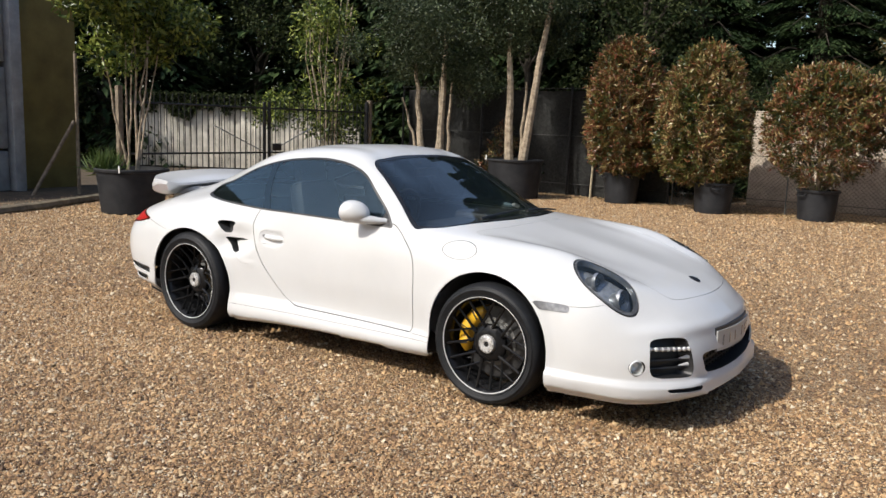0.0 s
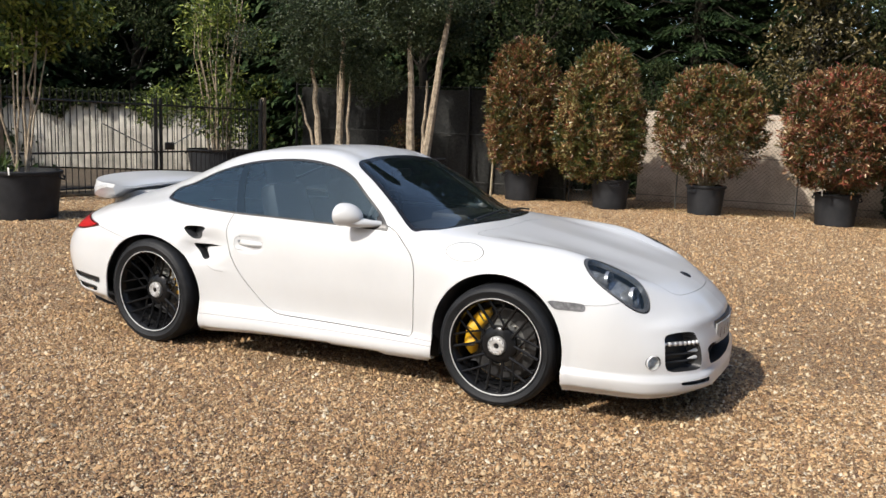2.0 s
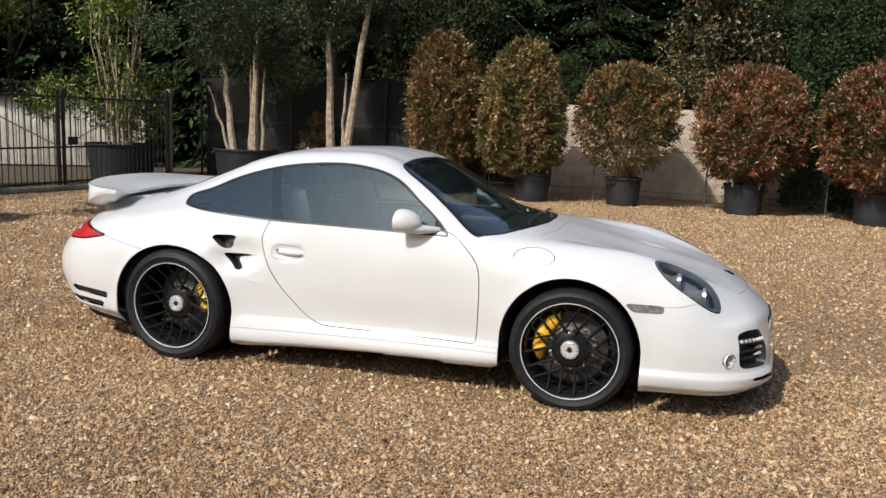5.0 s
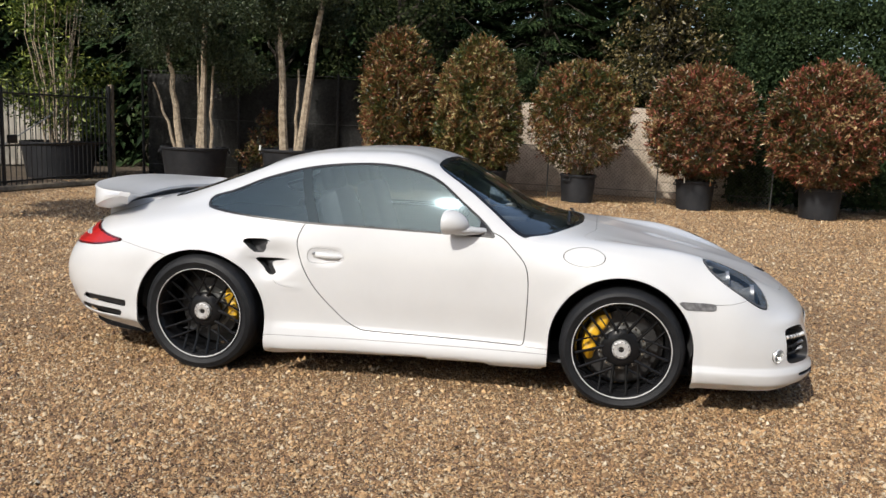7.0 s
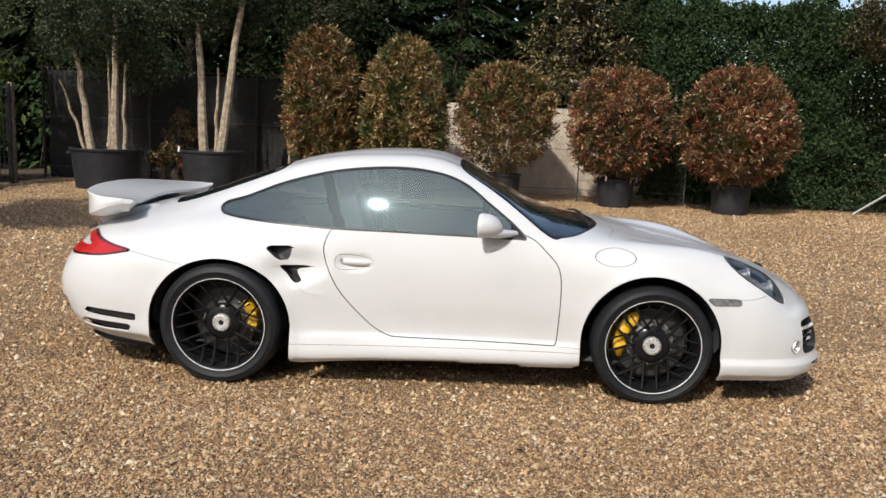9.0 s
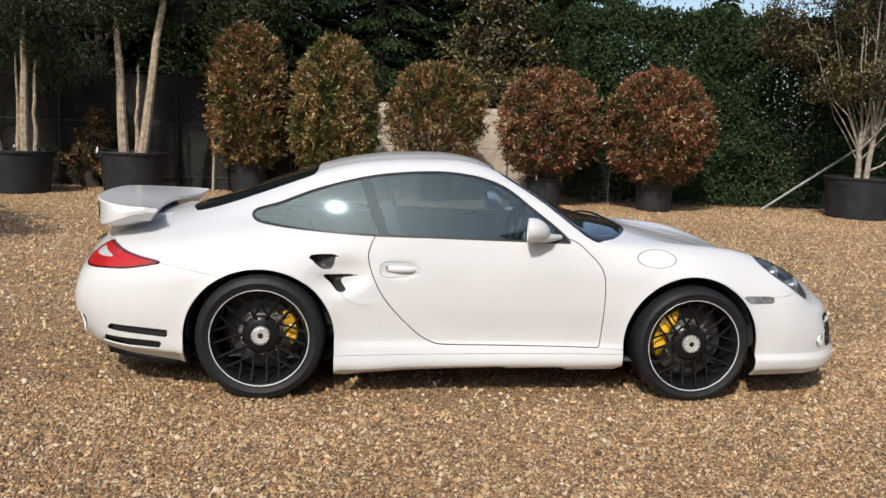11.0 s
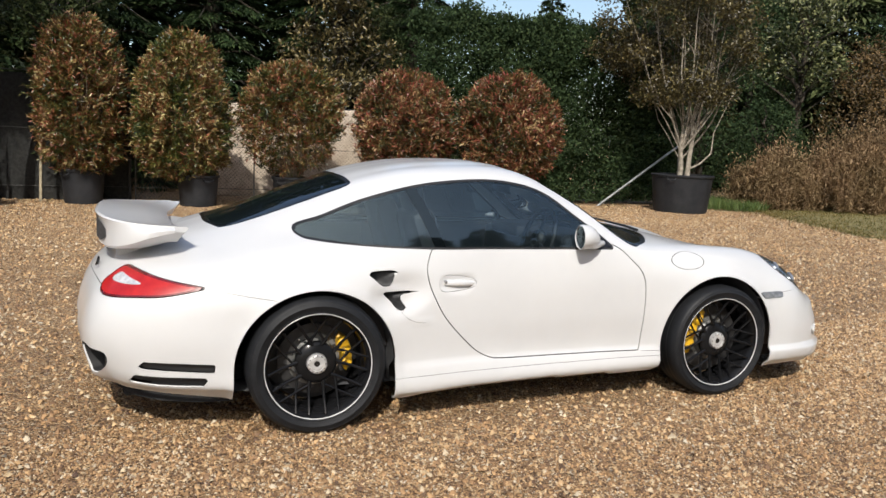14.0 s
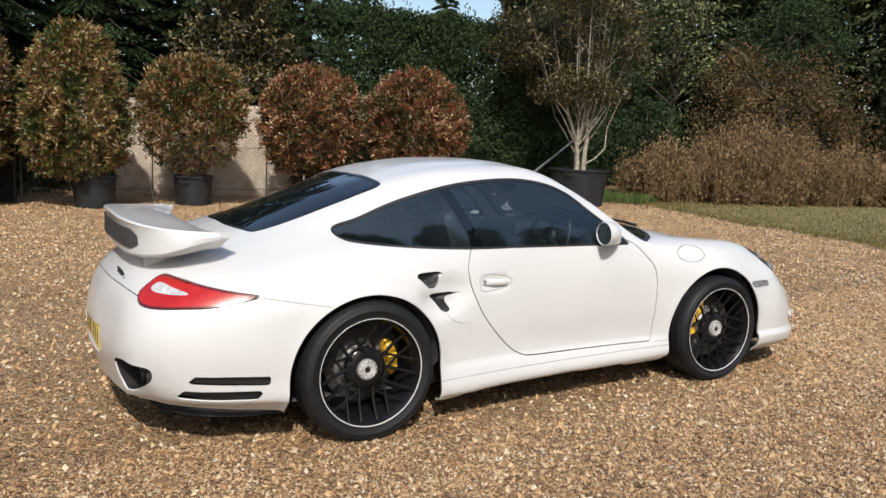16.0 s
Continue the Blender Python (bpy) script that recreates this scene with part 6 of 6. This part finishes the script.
# ---------------------------------------------------------------- fences, boarding, building
def fence_of(name, start, end, posts, height, label, post_r=.03, material=GALV):
    """A run of posts with two line wires; returns the thing and a frame along it."""
    ob = empty(name)
    a, b = Vector(start), Vector(end)
    for k in range(posts + 1):
        p = a.lerp(b, k / posts)
        bm = bmesh.new()
        tube(bm, [(p.x, p.y, 0), (p.x, p.y, height)], post_r, 10)
        part("post", bm, material, ob)
    for z in (.25, height * .55, height - .05):
        bm = bmesh.new()
        tube(bm, [(a.x, a.y, z), (b.x, b.y, z)], .006, 6)
        part("line_wire", bm, WIRE, ob)
    return tagged(ob, label, "fence")


chain = fence_of("chain_link_fence", (-2.2, 11.25, 0), (4.2, 11.25, 0), 3, 1.9, "chain-link fence on thin steel posts", .014, WIRE)
bm = bmesh.new()
step, h = .075, 1.85
for k in range(int((6.4 + h) / step)):
    for lean in (1, -1):
        x0 = -2.2 + k * step if lean < 0 else -2.2 - h + k * step
        z0, z1, xa, xb = 0., h, x0, x0 + h * lean if lean > 0 else x0 - h
        pts = []
        for s in np.linspace(0, 1, 60):
            x, z = xa + (xb - xa) * s, z0 + (z1 - z0) * s
            if -2.2 <= x <= 4.2:
                pts.append((x, 11.25 + .004 * lean, z))
        if len(pts) > 1:
            tube(bm, [pts[0], pts[-1]], .0026, 3, False)
tagged(part("wire_mesh", bm, WIRE, chain), kind="stuff")
bm = bmesh.new()
box(bm, -1.15, 3.6, 12.70, 12.92, 0, 1.90, .02)
bmesh.ops.subdivide_edges(bm, edges=bm.edges[:], cuts=12, use_grid_fill=True)
for v in bm.verts:
    v.co.y += .05 * noise.noise(v.co * 1.4)
    v.co.z += .05 * noise.noise(v.co * .9) if v.co.z > 1 else 0
tagged(part("wall_sandy", bm, RENDERED, None), "low sandy rendered wall behind the fence", "wall", kind="structure")

net = fence_of("windbreak_fence", (-8.9, 11.1, 0), (-2.3, 11.3, 0), 3, 2.3, "fence hung with dark windbreak netting", .028, IRON)
bm = bmesh.new()
cols = 40
grid = [[bm.verts.new((-8.9 + 6.6 * i / cols, 11.31 + .03 * math.sin(i * 1.7) - .03 * math.sin(j * 1.1 + i * .4), 2.2 * j / 8)) for j in range(9)] for i in range(cols + 1)]
for i in range(cols):
    for j in range(8):
        bm.faces.new((grid[i][j], grid[i + 1][j], grid[i + 1][j + 1], grid[i][j + 1]))
bmesh.ops.solidify(bm, geom=bm.faces[:], thickness=.004)
part("netting", bm, SHADE_CLOTH, net)
for x, z in ((-3.72, 1.35),):
    bm = bmesh.new()
    tube(bm, [(x, 10.75, 0), (x + .03, 10.78, z)], .025, 8)
    tagged(part("plant_stake", bm, CANE, None), "pale wooden stake beside the shrubs", "stake")

# iron railings with a gate, seen across the yard
railing = empty("iron_railings")
tagged(railing, "black iron railings with a gate", "railing")
ra, rb = Vector((-8.85, 3.6, 0)), Vector((-8.6, 9.40, 0))
n_bars = 48
for k in range(n_bars):
    p = ra.lerp(rb, (k + .5) / n_bars)
    bm = bmesh.new()
    tube(bm, [(p.x, p.y, .06), (p.x, p.y, 1.74), (p.x, p.y, 1.80)], [.0085, .0085, .002], 6)
    part("bar", bm, IRON, railing)
for z in (.14, .74, 1.60):
    bm = bmesh.new()
    tube(bm, [(ra.x, ra.y, z), (rb.x, rb.y, z)], .017, 8)
    part("rail", bm, IRON, railing)
for s, r, h in ((.505, .035, 1.72), (.525, .03, 1.72), (1., .04, 1.84)):
    p = ra.lerp(rb, s)
    bm = bmesh.new()
    tube(bm, [(p.x, p.y, 0), (p.x, p.y, h)], r, 10)
    part("post", bm, IRON, railing)
bm = bmesh.new()
p = ra.lerp(rb, .55)
box(bm, p.x + .02, p.x + .07, p.y - .08, p.y + .12, .78, .92, .01)
part("lock_case", bm, IRON, railing)
bm = bmesh.new()
p, q = ra.lerp(rb, .53), ra.lerp(rb, .72)
tube(bm, [(p.x + .01, p.y, .76), (q.x + .01, q.y, 1.25)], .011, 6)
part("brace", bm, GALV, railing)
bm = bmesh.new()
p, q = ra.lerp(rb, .50), ra.lerp(rb, .30)
tube(bm, [(p.x + .01, p.y, .76), (q.x + .01, q.y, 1.25)], .011, 6)
part("brace", bm, GALV, railing)
for x, y, h, r in ((-8.62, 9.52, 1.87, .045), (-8.85, 3.5, 1.86, .045)):
    bm = bmesh.new()
    box(bm, x - r, x + r, y - r, y + r, 0, h, .01)
    tagged(part("gate_post", bm, TWIG, None), "weathered grey square gate post", "post")
board = empty("boarded_fence")
tagged(board, "pale weathered vertical boarding beyond the railings", "fence")
rng = np.random.default_rng(8)
b0, b1 = Vector((-15.6, 8.4, 0)), Vector((-11.0, 12.0, 0))
along = pose(b0.x, b0.y, 0, 0, 0, math.degrees(math.atan2(b1.y - b0.y, b1.x - b0.x)))
run = (b1 - b0).length
for k in range(int(run / .165)):
    bm = bmesh.new()
    y = .012 * (k % 2)
    box(bm, k * .165, k * .165 + .152, y - .025, y, .05, 1.90 + rng.normal(0, .012), .004)
    bmesh.ops.transform(bm, matrix=along, verts=bm.verts)
    part("board", bm, BOARD, board)
for z in (.35, 1.5):
    bm = bmesh.new()
    box(bm, 0, run, .014, .08, z - .04, z + .04)
    bmesh.ops.transform(bm, matrix=along, verts=bm.verts)
    part("back_rail", bm, BOARD, board)


def hang_shade_leaves(n):
    """Dark leaves added for the leaf shade on the boarding's top, with a ragged lower edge."""
    rng = np.random.default_rng(66)
    u = rng.uniform(0, run, n)
    drop = np.array([.42 + .38 * noise.noise(Vector((v * 1.3, 0, 4))) + .30 * noise.noise(Vector((v * 4.1, 0, 9))) for v in u])
    z = 1.98 - np.maximum(drop, .04) * rng.uniform(0, 1, n)**1.2
    p = np.stack([u, rng.uniform(-.16, -.03, n), z], 1)
    m = np.array(along.to_3x3())
    at = p @ m.T + np.array(along.translation)
    ob = new("shade_leaves", leaf_mesh("shade_leaves", at, rng.normal(0, .5, (n, 3)) + (0, 0, -.6), rng.normal(0, 1, (n, 3)), rng.uniform(.07, .13, n), rng.uniform(.05, .08, n), DARKLEAF))
    return tagged(ob, "dark leaves added for the leaf shade on top of the boarding", "ivy", kind="stuff")


hang_shade_leaves(5200)
bm = bmesh.new()
bed = [(-7.8, .5), (-8.2, 1.8), (-8.85, 3.1), (-9.05, 4.7), (-8.65, 6.5), (-8.3, 8.5), (-8.1, 11.2), (-11., 17.), (-26., 17.), (-26., .5)]
bm.faces.new([bm.verts.new((x, y, .012)) for x, y in bed])
tagged(part("dark_ground", bm, BED, None), "dark brown ground beyond the edging", "bed", kind="structure")
# raised bed edge, building corner and clutter beyond the laurel
bm = bmesh.new()
tube(bm, [(-7.7, .4, .03), (-8.1, 1.7, .04), (-8.75, 3.0, .03), (-8.95, 4.6, .04), (-8.55, 6.4, .03), (-8.2, 8.4, .03)], .075, 8)
for v in bm.verts:
    v.co += Vector((noise.noise(v.co * 5), noise.noise(v.co * 7), .3 * noise.noise(v.co * 6))) * .04
tagged(part("edging", bm, STONE, None), "rough pale edging stones along the bed", "edging", kind="structure")
bm = bmesh.new()
box(bm, -11.35, -11.05, -6., 4.05, 0, 4.6, .01)
tagged(part("wall_ochre", bm, OCHRE, None), "dull ochre wall of the building", "wall", kind="structure")
shed = empty("door_1")
tagged(shed, "tall grey painted timber door in its frame", "door", kind="structure")
for y0, y1, x1 in ((1.05, 2.05, -10.72), (2.62, 2.80, -10.55), (2.05, 2.22, -10.6)):
    bm = bmesh.new()
    box(bm, -10.98, x1, y0, y1, .02, 4.4, .008)
    part("frame", bm, GREY_PAINT, shed)
for z0, z1 in ((.02, .7), (.74, 2.1), (2.2, 4.3)):
    bm = bmesh.new()
    box(bm, -10.98, -10.75, 2.23, 2.61, z0, z1, .012)
    part("panel", bm, GREY_PAINT, shed)
for x, y, tx, ty, tz in ((-9.7, 3.25, -9.72, 3.27, 2.4), (-9.9, 2.55, -9.7, 3.2, 1.25)):
    bm = bmesh.new()
    tube(bm, [(x, y, 0), (tx, ty, tz)], .03, 8)
    tagged(part("timber_prop", bm, TWIG, None), "bare timber pole propped in the bed", "pole")
